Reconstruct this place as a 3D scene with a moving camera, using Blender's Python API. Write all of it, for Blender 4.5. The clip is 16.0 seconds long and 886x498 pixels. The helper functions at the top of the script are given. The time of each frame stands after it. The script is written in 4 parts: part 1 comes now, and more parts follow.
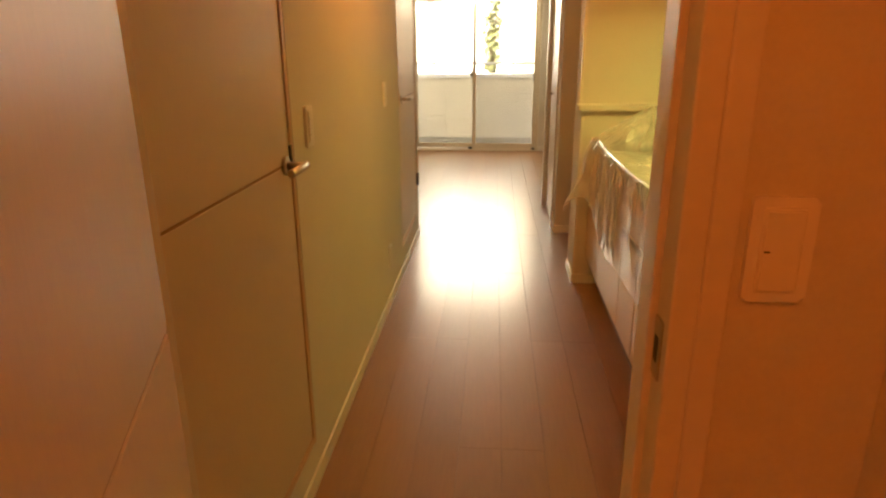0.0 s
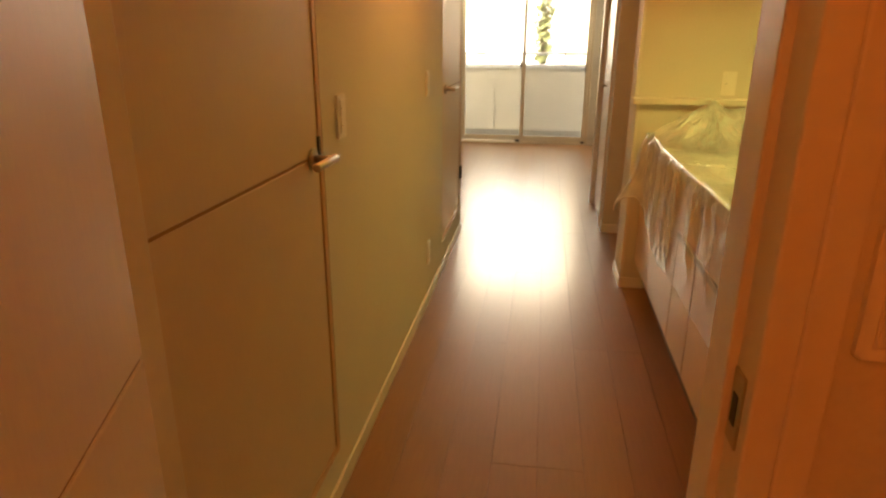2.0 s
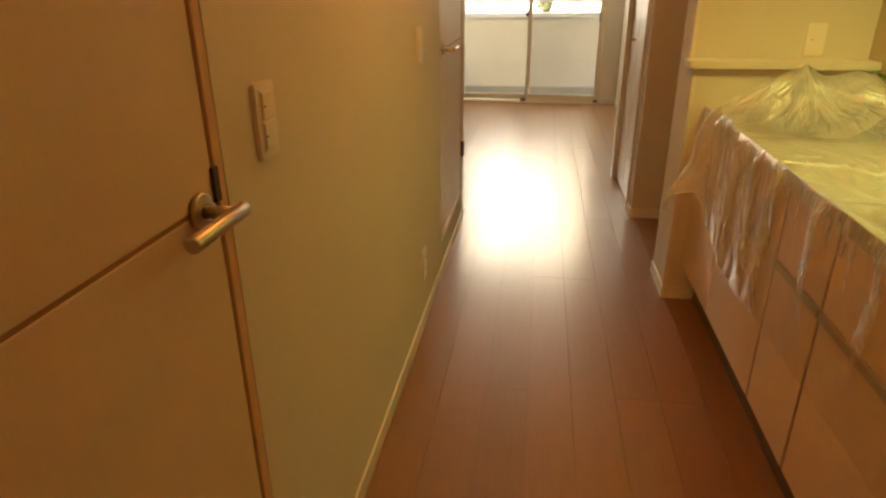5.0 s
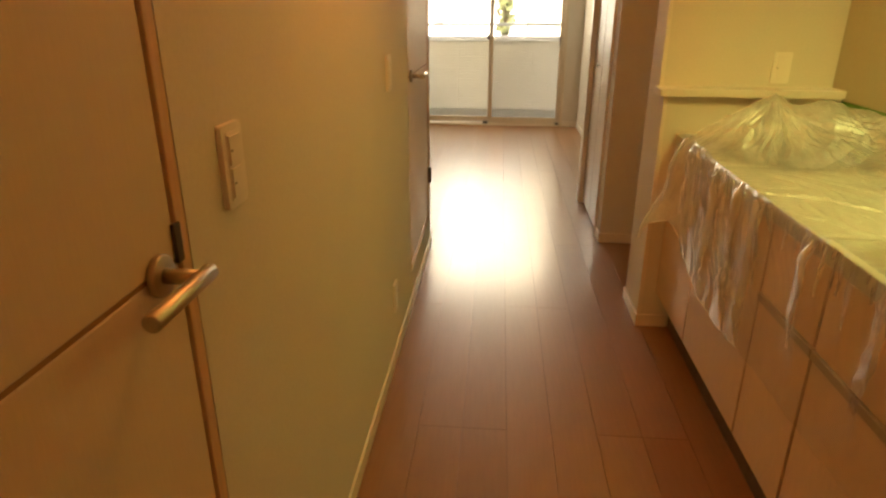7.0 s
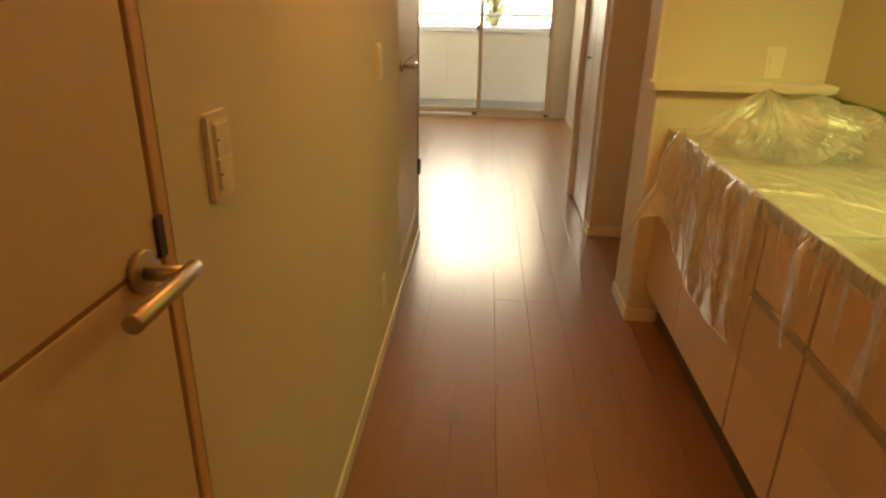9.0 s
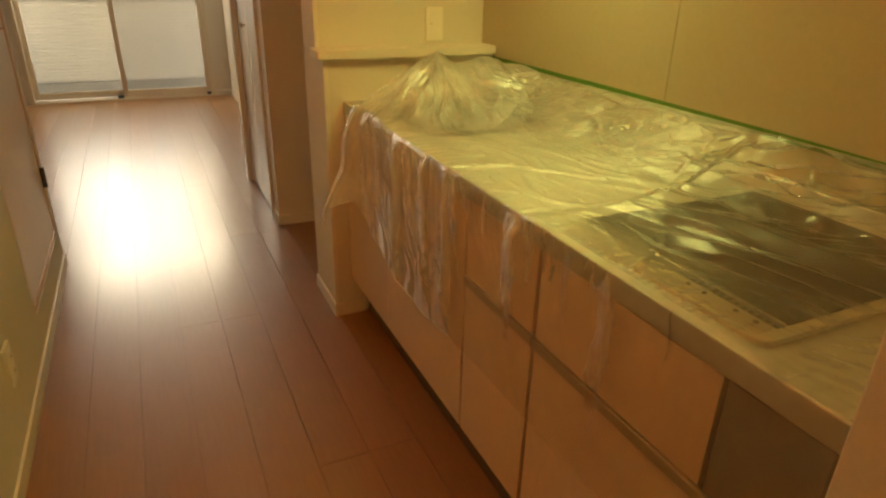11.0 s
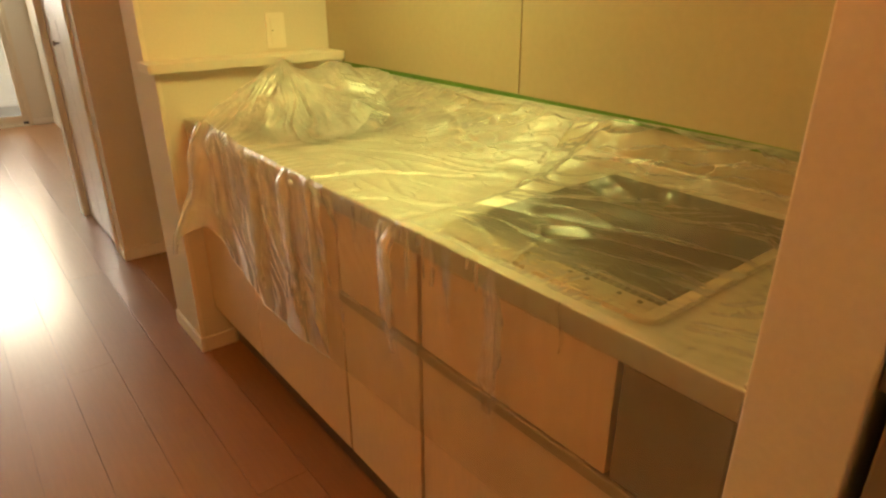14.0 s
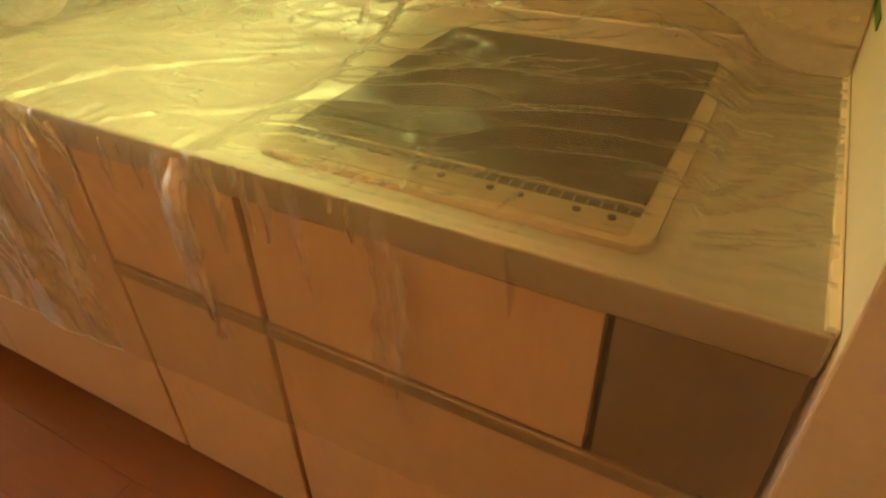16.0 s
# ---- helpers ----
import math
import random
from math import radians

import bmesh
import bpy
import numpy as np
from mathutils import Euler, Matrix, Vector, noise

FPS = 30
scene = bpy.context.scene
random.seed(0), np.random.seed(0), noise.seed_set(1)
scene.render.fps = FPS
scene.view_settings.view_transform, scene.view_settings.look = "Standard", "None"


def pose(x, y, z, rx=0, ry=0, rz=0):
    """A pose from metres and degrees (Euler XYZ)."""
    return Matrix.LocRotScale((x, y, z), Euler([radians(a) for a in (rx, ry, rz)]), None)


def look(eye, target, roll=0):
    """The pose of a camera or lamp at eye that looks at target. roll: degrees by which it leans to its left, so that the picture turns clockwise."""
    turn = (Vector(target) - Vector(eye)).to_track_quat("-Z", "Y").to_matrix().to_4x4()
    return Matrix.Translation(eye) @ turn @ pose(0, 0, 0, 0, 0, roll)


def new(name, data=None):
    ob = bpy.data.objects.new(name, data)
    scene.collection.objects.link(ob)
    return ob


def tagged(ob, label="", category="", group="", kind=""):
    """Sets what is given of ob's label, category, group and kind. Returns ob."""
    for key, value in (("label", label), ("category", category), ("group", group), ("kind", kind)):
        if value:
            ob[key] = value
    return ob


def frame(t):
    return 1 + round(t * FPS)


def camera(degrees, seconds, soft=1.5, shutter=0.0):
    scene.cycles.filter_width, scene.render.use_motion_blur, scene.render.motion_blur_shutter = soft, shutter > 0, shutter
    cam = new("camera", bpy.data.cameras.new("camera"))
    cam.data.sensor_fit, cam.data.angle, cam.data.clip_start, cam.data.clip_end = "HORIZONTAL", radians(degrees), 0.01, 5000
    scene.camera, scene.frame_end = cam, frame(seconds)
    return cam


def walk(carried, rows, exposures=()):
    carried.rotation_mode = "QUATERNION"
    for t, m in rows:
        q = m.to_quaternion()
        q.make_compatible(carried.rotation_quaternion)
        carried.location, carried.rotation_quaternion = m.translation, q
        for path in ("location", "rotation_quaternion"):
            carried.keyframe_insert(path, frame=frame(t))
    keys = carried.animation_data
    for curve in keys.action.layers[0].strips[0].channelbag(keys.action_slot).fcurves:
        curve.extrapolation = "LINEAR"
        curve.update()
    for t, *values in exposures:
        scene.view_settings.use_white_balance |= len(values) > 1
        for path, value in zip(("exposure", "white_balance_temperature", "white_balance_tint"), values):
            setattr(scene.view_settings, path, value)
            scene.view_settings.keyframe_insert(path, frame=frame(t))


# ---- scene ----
cam = camera(70.7, 16.0, soft=2.4)
PATH = [
    (0, (0.088, 5.025, 1.351), (-0.067, 6.923, 0.739), -0.4),
    (0.5, (0.088, 5.026, 1.333), (-0.067, 6.885, 0.611), -0.1),
    (1, (0.086, 5.026, 1.341), (-0.089, 6.905, 0.678), -0.7),
    (1.5, (0.084, 5.043, 1.345), (-0.087, 6.93, 0.707), -0.8),
    (2, (0.093, 5.174, 1.338), (-0.2, 7.047, 0.699), 0.2),
    (2.5, (0.118, 5.33, 1.341), (-0.328, 7.141, 0.619), 0.9),
    (3, (0.104, 5.453, 1.34), (-0.323, 7.259, 0.594), 0.2),
    (3.5, (0.054, 5.606, 1.339), (-0.265, 7.429, 0.581), 0.1),
    (4, (0.029, 5.735, 1.326), (-0.272, 7.552, 0.546), -0.5),
    (6.5, (-0.086, 6.021, 1.344), (-0.28, 7.858, 0.577), -0.0),
    (7, (-0.081, 6.013, 1.346), (-0.242, 7.871, 0.623), 0.1),
    (7.5, (-0.084, 6.016, 1.345), (-0.251, 7.875, 0.627), 0.2),
    (8, (-0.086, 6.022, 1.344), (-0.277, 7.879, 0.625), 0.2),
    (8.5, (-0.088, 6.03, 1.343), (-0.271, 7.891, 0.634), 0.9),
    (9, (-0.096, 6.044, 1.341), (-0.213, 7.895, 0.592), 1.1),
    (9.5, (-0.079, 6.095, 1.341), (0.159, 7.933, 0.59), 0.9),
    (10, (-0.022, 6.196, 1.333), (0.377, 7.999, 0.564), 1.2),
    (10.2, (-0.012, 6.251, 1.33), (0.467, 8.028, 0.547), 1.2),
    (12.3, (0.018, 6.455, 1.291), (1.057, 7.939, 0.443), 1.1),
    (12.5, (0.027, 6.453, 1.293), (1.069, 7.929, 0.436), 0.8),
    (13, (0.031, 6.45, 1.295), (1.091, 7.91, 0.431), 0.6),
    (13.5, (0.036, 6.452, 1.294), (1.1, 7.91, 0.432), 0.5),
    (14, (0.027, 6.46, 1.286), (1.17, 7.899, 0.496), -0.1),
    (14.5, (0.065, 6.505, 1.254), (1.389, 7.67, 0.311), 1.6),
    (15, (0.177, 6.591, 1.223), (1.519, 7.651, 0.186), -0.4),
    (15.5, (0.214, 6.727, 1.212), (1.677, 7.622, 0.183), -1.2),
    (16, (0.208, 6.785, 1.2), (1.624, 7.576, 0.03), -1.3),
]
walk(cam, [(t, look(eye, target, roll)) for t, eye, target, roll in PATH], [(0.0, 2.80, 7300, 11), (3.0, 2.64, 7250, 11), (8.5, 2.58, 7200, 10), (10.0, 2.43, 7100, 10), (12.5, 2.70, 7000, 10), (14.2, 3.0, 6600, 10), (16.0, 3.0, 6400, 10)])

# ---- world, sun, lamps ----
world = bpy.data.worlds.new("sky")
scene.world = world
world.use_nodes = True
wn = world.node_tree.nodes
sky = wn.new("ShaderNodeTexSky")
sky.sky_type = "NISHITA"
sky.sun_disc = False
sky.sun_elevation = radians(42)
sky.sun_rotation = radians(166)
sky.air_density, sky.dust_density, sky.ozone_density = 0.5, 5.0, 0.0
wn["Background"].inputs["Strength"].default_value = 0.15
world.node_tree.links.new(sky.outputs[0], wn["Background"].inputs["Color"])


WINDOW_PLANE = 13.76


def lamp(name, kind, place, energy, colour, target=None, size=0.1, size_y=None, angle=None, spread=170):
    d = bpy.data.lights.new(name, kind)
    d.energy, d.color = energy, colour
    ob = new(name, d)
    if target:
        ob.matrix_world = look(place, target)
    else:
        ob.location = place
    if kind == "AREA":
        d.size, d.spread = size, radians(spread)
        if size_y:
            d.shape, d.size_y = "RECTANGLE", size_y
    elif kind == "SUN":
        d.angle = radians(angle)
    else:
        d.shadow_soft_size = size
        if kind == "SPOT":
            d.spot_size, d.spot_blend = radians(angle), 0.6
    return ob


lamp("sun", "SUN", (5, -8, 19), 5.0, (1.0, 0.96, 0.88), (0, 12, 0), angle=0.6)
lamp("hall_bulb", "POINT", (-0.12, 4.4, 2.2), 1.75, (1.0, 0.215, 0.029), size=0.05)
lamp("corridor_bulb", "POINT", (-0.12, 7.62, 2.04), 2.2, (1.0, 0.355, 0.083), size=0.06)
lamp("kitchen_strip_light", "AREA", (1.02, 7.90, 1.80), 0.92, (0.845, 0.87, 0.235), (0.97, 7.86, 0.9), size=0.12, size_y=0.6, spread=150)
lamp("window_daylight", "AREA", (-0.18, WINDOW_PLANE, 1.90), 5.0, (1.0, 0.87, 0.64), (-0.18, WINDOW_PLANE - 0.6, 0.95), size=1.55, size_y=0.25)


# ---- materials ----
def material(name, colour, rough=0.5, metal=0.0, grain=0.05, grain_scale=20.0, stretch=(1, 1, 1), bump=0.0, bump_scale=200.0,
             blotch=0.06, blotch_scale=2.0, coat=0.0, piece=0.0, rough_var=0.08, coat_rough=0.24):
    m = bpy.data.materials.new(name)
    m.use_nodes = True
    n, l = m.node_tree.nodes, m.node_tree.links
    b = n["Principled BSDF"]
    co = n.new("ShaderNodeTexCoord")
    mp = n.new("ShaderNodeMapping")
    mp.inputs["Scale"].default_value = stretch
    l.new(co.outputs["Object"], mp.inputs["Vector"])

    def noise_tex(scale, detail, vec):
        t = n.new("ShaderNodeTexNoise")
        t.inputs["Scale"].default_value = scale
        t.inputs["Detail"].default_value = detail
        l.new(vec, t.inputs["Vector"])
        return t.outputs["Fac"]

    def spread(fac, amount):
        r = n.new("ShaderNodeMapRange")
        r.inputs["From Min"].default_value, r.inputs["From Max"].default_value = 0.25, 0.75
        r.inputs["To Min"].default_value, r.inputs["To Max"].default_value = 1 - amount, 1 + amount
        l.new(fac, r.inputs["Value"])
        return r.outputs["Result"]

    def times(a, c):
        t = n.new("ShaderNodeMath")
        t.operation = "MULTIPLY"
        l.new(a, t.inputs[0])
        l.new(c, t.inputs[1])
        return t.outputs[0]

    fine = noise_tex(grain_scale, 6, mp.outputs["Vector"])
    large = noise_tex(blotch_scale, 3, co.outputs["Object"])
    value = times(spread(fine, grain), spread(large, blotch))
    if piece:
        info = n.new("ShaderNodeObjectInfo")
        r = n.new("ShaderNodeMapRange")
        r.inputs["To Min"].default_value, r.inputs["To Max"].default_value = 1 - piece, 1 + piece
        l.new(info.outputs["Random"], r.inputs["Value"])
        value = times(value, r.outputs["Result"])
    hsv = n.new("ShaderNodeHueSaturation")
    hsv.inputs["Color"].default_value = (*colour, 1)
    l.new(value, hsv.inputs["Value"])
    l.new(hsv.outputs["Color"], b.inputs["Base Color"])
    rr = n.new("ShaderNodeMapRange")
    rr.inputs["To Min"].default_value, rr.inputs["To Max"].default_value = max(0.02, rough - rough_var), min(1, rough + rough_var)
    l.new(large, rr.inputs["Value"])
    l.new(rr.outputs["Result"], b.inputs["Roughness"])
    b.inputs["Metallic"].default_value = metal
    b.inputs["Coat Weight"].default_value = coat
    b.inputs["Coat Roughness"].default_value = coat_rough
    if bump:
        bp = n.new("ShaderNodeBump")
        bp.inputs["Strength"].default_value = bump
        bp.inputs["Distance"].default_value = 0.002
        l.new(noise_tex(bump_scale, 3, mp.outputs["Vector"]), bp.inputs["Height"])
        l.new(bp.outputs["Normal"], b.inputs["Normal"])
    return m


PAPER = material("wallpaper", (0.73, 0.70, 0.62), 0.75, grain=0.03, grain_scale=120, bump=0.14, bump_scale=260, blotch=0.03)
CEIL = material("ceiling_paper", (0.82, 0.80, 0.75), 0.8, grain=0.03, bump=0.2)
PANEL = material("kitchen_panel", (0.47, 0.43, 0.30), 0.32, grain=0.03, grain_scale=60, bump=0.05, blotch=0.04)
TRIM = material("white_trim", (0.80, 0.76, 0.68), 0.4, grain=0.03, grain_scale=40)
LEAF = material("door_laminate", (0.74, 0.62, 0.48), 0.46, coat=0.08, grain=0.025, grain_scale=30, stretch=(1, 8, 0.6), bump=0.03, bump_scale=80, blotch=0.05)
CLOSET = material("closet_door_lacquer", (0.82, 0.77, 0.68), 0.42, grain=0.02, grain_scale=40, coat=0.5, coat_rough=0.35)
GROOVE = material("groove_brown", (0.34, 0.19, 0.10), 0.7)
GAP_SHADE = material("door_gap_shade", (0.09, 0.05, 0.03), 0.8)
CASING = material("casing_wood", (0.68, 0.46, 0.30), 0.4, grain=0.08, grain_scale=25, stretch=(6, 6, 0.5))
FLOOR = material("floor_laminate", (0.285, 0.136, 0.055), 0.42, grain=0.07, grain_scale=9, stretch=(9, 0.7, 1), bump=0.015, bump_scale=30,
                 blotch=0.05, blotch_scale=0.8, piece=0.05, rough_var=0.05, coat=0.85, coat_rough=0.22)
SLAB = material("floor_underlay", (0.17, 0.08, 0.04), 0.8)
CABINET = material("cabinet_laminate", (0.70, 0.54, 0.40), 0.34, grain=0.05, grain_scale=30, stretch=(6, 6, 0.6), blotch=0.04)
CARCASS_SHADE = material("cabinet_gap_shade", (0.035, 0.022, 0.014), 0.8)
KICK = material("toe_kick_board", (0.16, 0.10, 0.06), 0.5)
STEEL = material("brushed_steel", (0.60, 0.58, 0.53), 0.56, metal=1.0, grain=0.06, grain_scale=60, stretch=(1, 0.05, 1), bump=0.03)
CHROME = material("satin_nickel", (0.52, 0.47, 0.39), 0.38, metal=1.0, grain=0.05, grain_scale=90)
DARKMETAL = material("dark_latch_metal", (0.10, 0.085, 0.07), 0.45, metal=0.8)
RAILM = material("handle_rail_aluminium", (0.42, 0.38, 0.30), 0.40, metal=0.7)
BLACKGLASS = material("black_hob_glass", (0.014, 0.013, 0.012), 0.34, grain=0.1)
GRILL = material("grill_front", (0.20, 0.175, 0.145), 0.35, grain=0.1)
HOBTRIM = material("hob_frame_silver", (0.55, 0.50, 0.38), 0.34, metal=0.6)
HOBSTRIP = material("hob_control_metal", (0.46, 0.41, 0.31), 0.38, metal=0.7)
PLATE = material("switch_plastic", (0.88, 0.85, 0.78), 0.35, grain=0.02)
PLATELINE = material("switch_gap", (0.35, 0.30, 0.22), 0.6)
TAPE = material("green_masking_tape", (0.085, 0.22, 0.035), 0.55, grain=0.10, grain_scale=80, bump=0.15)
ALU = material("window_aluminium", (0.72, 0.65, 0.52), 0.42, grain=0.03)
RUBBER = material("black_rubber", (0.03, 0.03, 0.03), 0.6)
SIDING = material("balcony_siding", (0.76, 0.70, 0.58), 0.6, grain=0.05, grain_scale=40, bump=0.1)
CONCRETE = material("balcony_floor_grey", (0.40, 0.37, 0.31), 0.75, grain=0.12, grain_scale=50, bump=0.2)
WHITEMETAL = material("white_rail_metal", (0.82, 0.82, 0.80), 0.35)
FRIDGE = material("grey_appliance", (0.24, 0.21, 0.185), 0.32, grain=0.02)
FACADE = material("facade_render", (0.78, 0.75, 0.68), 0.8, grain=0.06, grain_scale=12, bump=0.2, bump_scale=30)
WHITEWALL = material("facade_white", (0.88, 0.86, 0.82), 0.8, grain=0.03, grain_scale=12, blotch=0.03)
FACADE2 = material("facade_beige", (0.58, 0.50, 0.38), 0.8, grain=0.08, grain_scale=10)
ROOF = material("roof_slate", (0.10, 0.10, 0.11), 0.7, grain=0.2)
BARK = material("bark", (0.16, 0.11, 0.07), 0.9, grain=0.25)
FOLIAGE = material("foliage", (0.16, 0.17, 0.06), 0.6, grain=0.3, grain_scale=6)
GROUND = material("street_ground", (0.20, 0.19, 0.17), 0.9, grain=0.15, grain_scale=3)


def glass(name):
    m = bpy.data.materials.new(name)
    m.use_nodes = True
    n, l = m.node_tree.nodes, m.node_tree.links
    n.remove(n["Principled BSDF"])
    tr, gl, mix, fr = n.new("ShaderNodeBsdfTransparent"), n.new("ShaderNodeBsdfGlossy"), n.new("ShaderNodeMixShader"), n.new("ShaderNodeFresnel")
    tr.inputs["Color"].default_value = (0.95, 0.97, 0.96, 1)
    gl.inputs["Roughness"].default_value = 0.01
    fr.inputs["IOR"].default_value = 1.45
    l.new(fr.outputs[0], mix.inputs[0])
    l.new(tr.outputs[0], mix.inputs[1])
    l.new(gl.outputs[0], mix.inputs[2])
    l.new(mix.outputs[0], n["Material Output"].inputs["Surface"])
    return m


def film_material(name, haze, stretch, crinkle, gloss, rough=0.26, start=0.36):
    """Clear masking film: see-through, slightly milky, with glossy crinkles."""
    m = bpy.data.materials.new(name)
    m.use_nodes = True
    n, l = m.node_tree.nodes, m.node_tree.links
    n.remove(n["Principled BSDF"])
    tr, gl, df, tl = (n.new("ShaderNodeBsdf" + k) for k in ("Transparent", "Glossy", "Diffuse", "Translucent"))
    tr.inputs["Color"].default_value = (0.97, 0.97, 0.96, 1)
    gl.inputs["Roughness"].default_value = rough
    for s in (df, tl):
        s.inputs["Color"].default_value = (0.93, 0.92, 0.90, 1)
    co, mp = n.new("ShaderNodeTexCoord"), n.new("ShaderNodeMapping")
    mp.inputs["Scale"].default_value = stretch
    l.new(co.outputs["Object"], mp.inputs["Vector"])
    no = n.new("ShaderNodeTexNoise")
    no.inputs["Scale"].default_value, no.inputs["Detail"].default_value, no.inputs["Distortion"].default_value = 30, 5, 1.5
    l.new(mp.outputs["Vector"], no.inputs["Vector"])
    bp = n.new("ShaderNodeBump")
    bp.inputs["Strength"].default_value, bp.inputs["Distance"].default_value = crinkle, 0.005
    l.new(no.outputs["Fac"], bp.inputs["Height"])
    for s in (gl, df):
        l.new(bp.outputs["Normal"], s.inputs["Normal"])
    milk, body, mix = n.new("ShaderNodeMixShader"), n.new("ShaderNodeMixShader"), n.new("ShaderNodeMixShader")
    milk.inputs[0].default_value = 0.20
    l.new(df.outputs[0], milk.inputs[1])
    l.new(tl.outputs[0], milk.inputs[2])
    hz = n.new("ShaderNodeTexNoise")
    hz.inputs["Scale"].default_value, hz.inputs["Detail"].default_value, hz.inputs["Roughness"].default_value = 11, 6, 0.65
    l.new(mp.outputs["Vector"], hz.inputs["Vector"])
    hr = n.new("ShaderNodeMapRange")
    hr.inputs["From Min"].default_value, hr.inputs["From Max"].default_value = start, 0.72
    hr.inputs["To Min"].default_value, hr.inputs["To Max"].default_value = haze
    l.new(hz.outputs["Fac"], hr.inputs["Value"])
    l.new(hr.outputs["Result"], body.inputs[0])
    l.new(tr.outputs[0], body.inputs[1])
    l.new(milk.outputs[0], body.inputs[2])
    fr = n.new("ShaderNodeLayerWeight")
    fr.inputs["Blend"].default_value = 0.5
    l.new(bp.outputs["Normal"], fr.inputs["Normal"])
    rise, gain = n.new("ShaderNodeMath"), n.new("ShaderNodeMath")
    rise.operation, rise.inputs[1].default_value = "POWER", 3.0
    l.new(fr.outputs["Facing"], rise.inputs[0])
    gain.operation, gain.use_clamp = "MULTIPLY_ADD", True
    gain.inputs[1].default_value, gain.inputs[2].default_value = gloss * 0.60, gloss * 0.055
    l.new(rise.outputs[0], gain.inputs[0])
    l.new(gain.outputs[0], mix.inputs[0])
    l.new(body.outputs[0], mix.inputs[1])
    l.new(gl.outputs[0], mix.inputs[2])
    l.new(mix.outputs[0], n["Material Output"].inputs["Surface"])
    return m


def mesh_cloth(name):
    m = bpy.data.materials.new(name)
    m.use_nodes = True
    n, l = m.node_tree.nodes, m.node_tree.links
    tr, mix = n.new("ShaderNodeBsdfTransparent"), n.new("ShaderNodeMixShader")
    n["Principled BSDF"].inputs["Base Color"].default_value = (0.16, 0.17, 0.17, 1)
    n["Principled BSDF"].inputs["Roughness"].default_value = 0.8
    mix.inputs[0].default_value = 0.11
    l.new(tr.outputs[0], mix.inputs[1])
    l.new(n["Principled BSDF"].outputs[0], mix.inputs[2])
    l.new(mix.outputs[0], n["Material Output"].inputs["Surface"])
    return m


SCREEN = mesh_cloth("insect_mesh")
GLASS = glass("window_glass")
FILM = film_material("masking_film_flat", (0.17, 0.36), (1.0, 0.5, 1.0), 0.45, 1.35, 0.37)
CLEAR = film_material("masking_film_tight", (0.04, 0.18), (1.0, 0.4, 1.0), 0.35, 1.15, 0.30)
TENT = film_material("masking_film_layered", (0.24, 0.55), (1.0, 1.0, 0.6), 0.25, 1.8, 0.28)
DRAPE = film_material("masking_film_hanging", (0.28, 0.68), (0.35, 0.60, 0.12), 0.35, 1.9, 0.27)
FOLD_STREAK = film_material("masking_film_fold_streaks", (0.02, 0.72), (1.6, 2.4, 0.25), 0.8, 1.9, 0.24, 0.42)
CLING = film_material("masking_film_clinging", (0.05, 0.22), (0.5, 0.6, 0.25), 0.22, 0.9, 0.26)
ROLL = film_material("masking_film_rolled", (0.55, 0.85), (1.0, 1.0, 1.0), 0.6, 1.5, 0.2)


# ---- mesh helpers ----
def cuboid(lo, hi, bevel=0.0, segments=2):
    """A box between two corners with rounded edges."""
    bm = bmesh.new()
    bmesh.ops.create_cube(bm, size=1)
    size = [b - a for a, b in zip(lo, hi)]
    mid = [(a + b) / 2 for a, b in zip(lo, hi)]
    for v in bm.verts:
        v.co = Vector([v.co[i] * size[i] + mid[i] for i in range(3)])
    if bevel:
        bmesh.ops.bevel(bm, geom=bm.edges[:], offset=bevel, segments=segments, affect="EDGES", profile=0.5)
    return bm


def joined(*bms):
    out = bmesh.new()
    for bm in bms:
        me = bpy.data.meshes.new("tmp")
        bm.to_mesh(me)
        bm.free()
        out.from_mesh(me)
        bpy.data.meshes.remove(me)
    return out


def rod(a, b, radius, sides=20, bevel=0.0, radius2=None):
    """A round bar from a to b."""
    a, b = Vector(a), Vector(b)
    bm = bmesh.new()
    bmesh.ops.create_cone(bm, cap_ends=True, segments=sides, radius1=radius, radius2=radius if radius2 is None else radius2, depth=(b - a).length)
    if bevel:
        caps = [e for e in bm.edges if abs(e.verts[0].co.z - e.verts[1].co.z) < 1e-6]
        bmesh.ops.bevel(bm, geom=caps, offset=bevel, segments=2, affect="EDGES", profile=0.5)
    m = Matrix.Translation((a + b) / 2) @ (b - a).to_track_quat("Z", "Y").to_matrix().to_4x4()
    bmesh.ops.transform(bm, matrix=m, verts=bm.verts[:])
    return bm


def mesh_of(name, bm, mat, smooth=False):
    me = bpy.data.meshes.new(name)
    bm.normal_update()
    bm.to_mesh(me)
    bm.free()
    me.materials.append(mat)
    if smooth:
        for p in me.polygons:
            p.use_smooth = True
    return me


def part(name, bm, mat, parent, label="", smooth=False):
    ob = new(name, mesh_of(name, bm, mat, smooth))
    ob.parent = parent
    ob.matrix_parent_inverse = parent.matrix_world.inverted()
    return tagged(ob, label)


def thing(name, place, label, category, group="", kind=""):
    ob = new(name)
    ob.empty_display_size = 0.1
    ob.location = place
    ob.matrix_world = Matrix.Translation(place)
    return tagged(ob, label, category, group, kind)


def structure(name, bm, mat, label, category, smooth=False):
    return tagged(new(name, mesh_of(name, bm, mat, smooth)), label, category, kind="structure")


# ---- large structure ----
LEFT, TOP = -0.465, 2.40
HALL_Y = 5.71          # front of the cross wall with the hall door
BACK = 1.252           # kitchen back wall
WIN_Y = 13.74

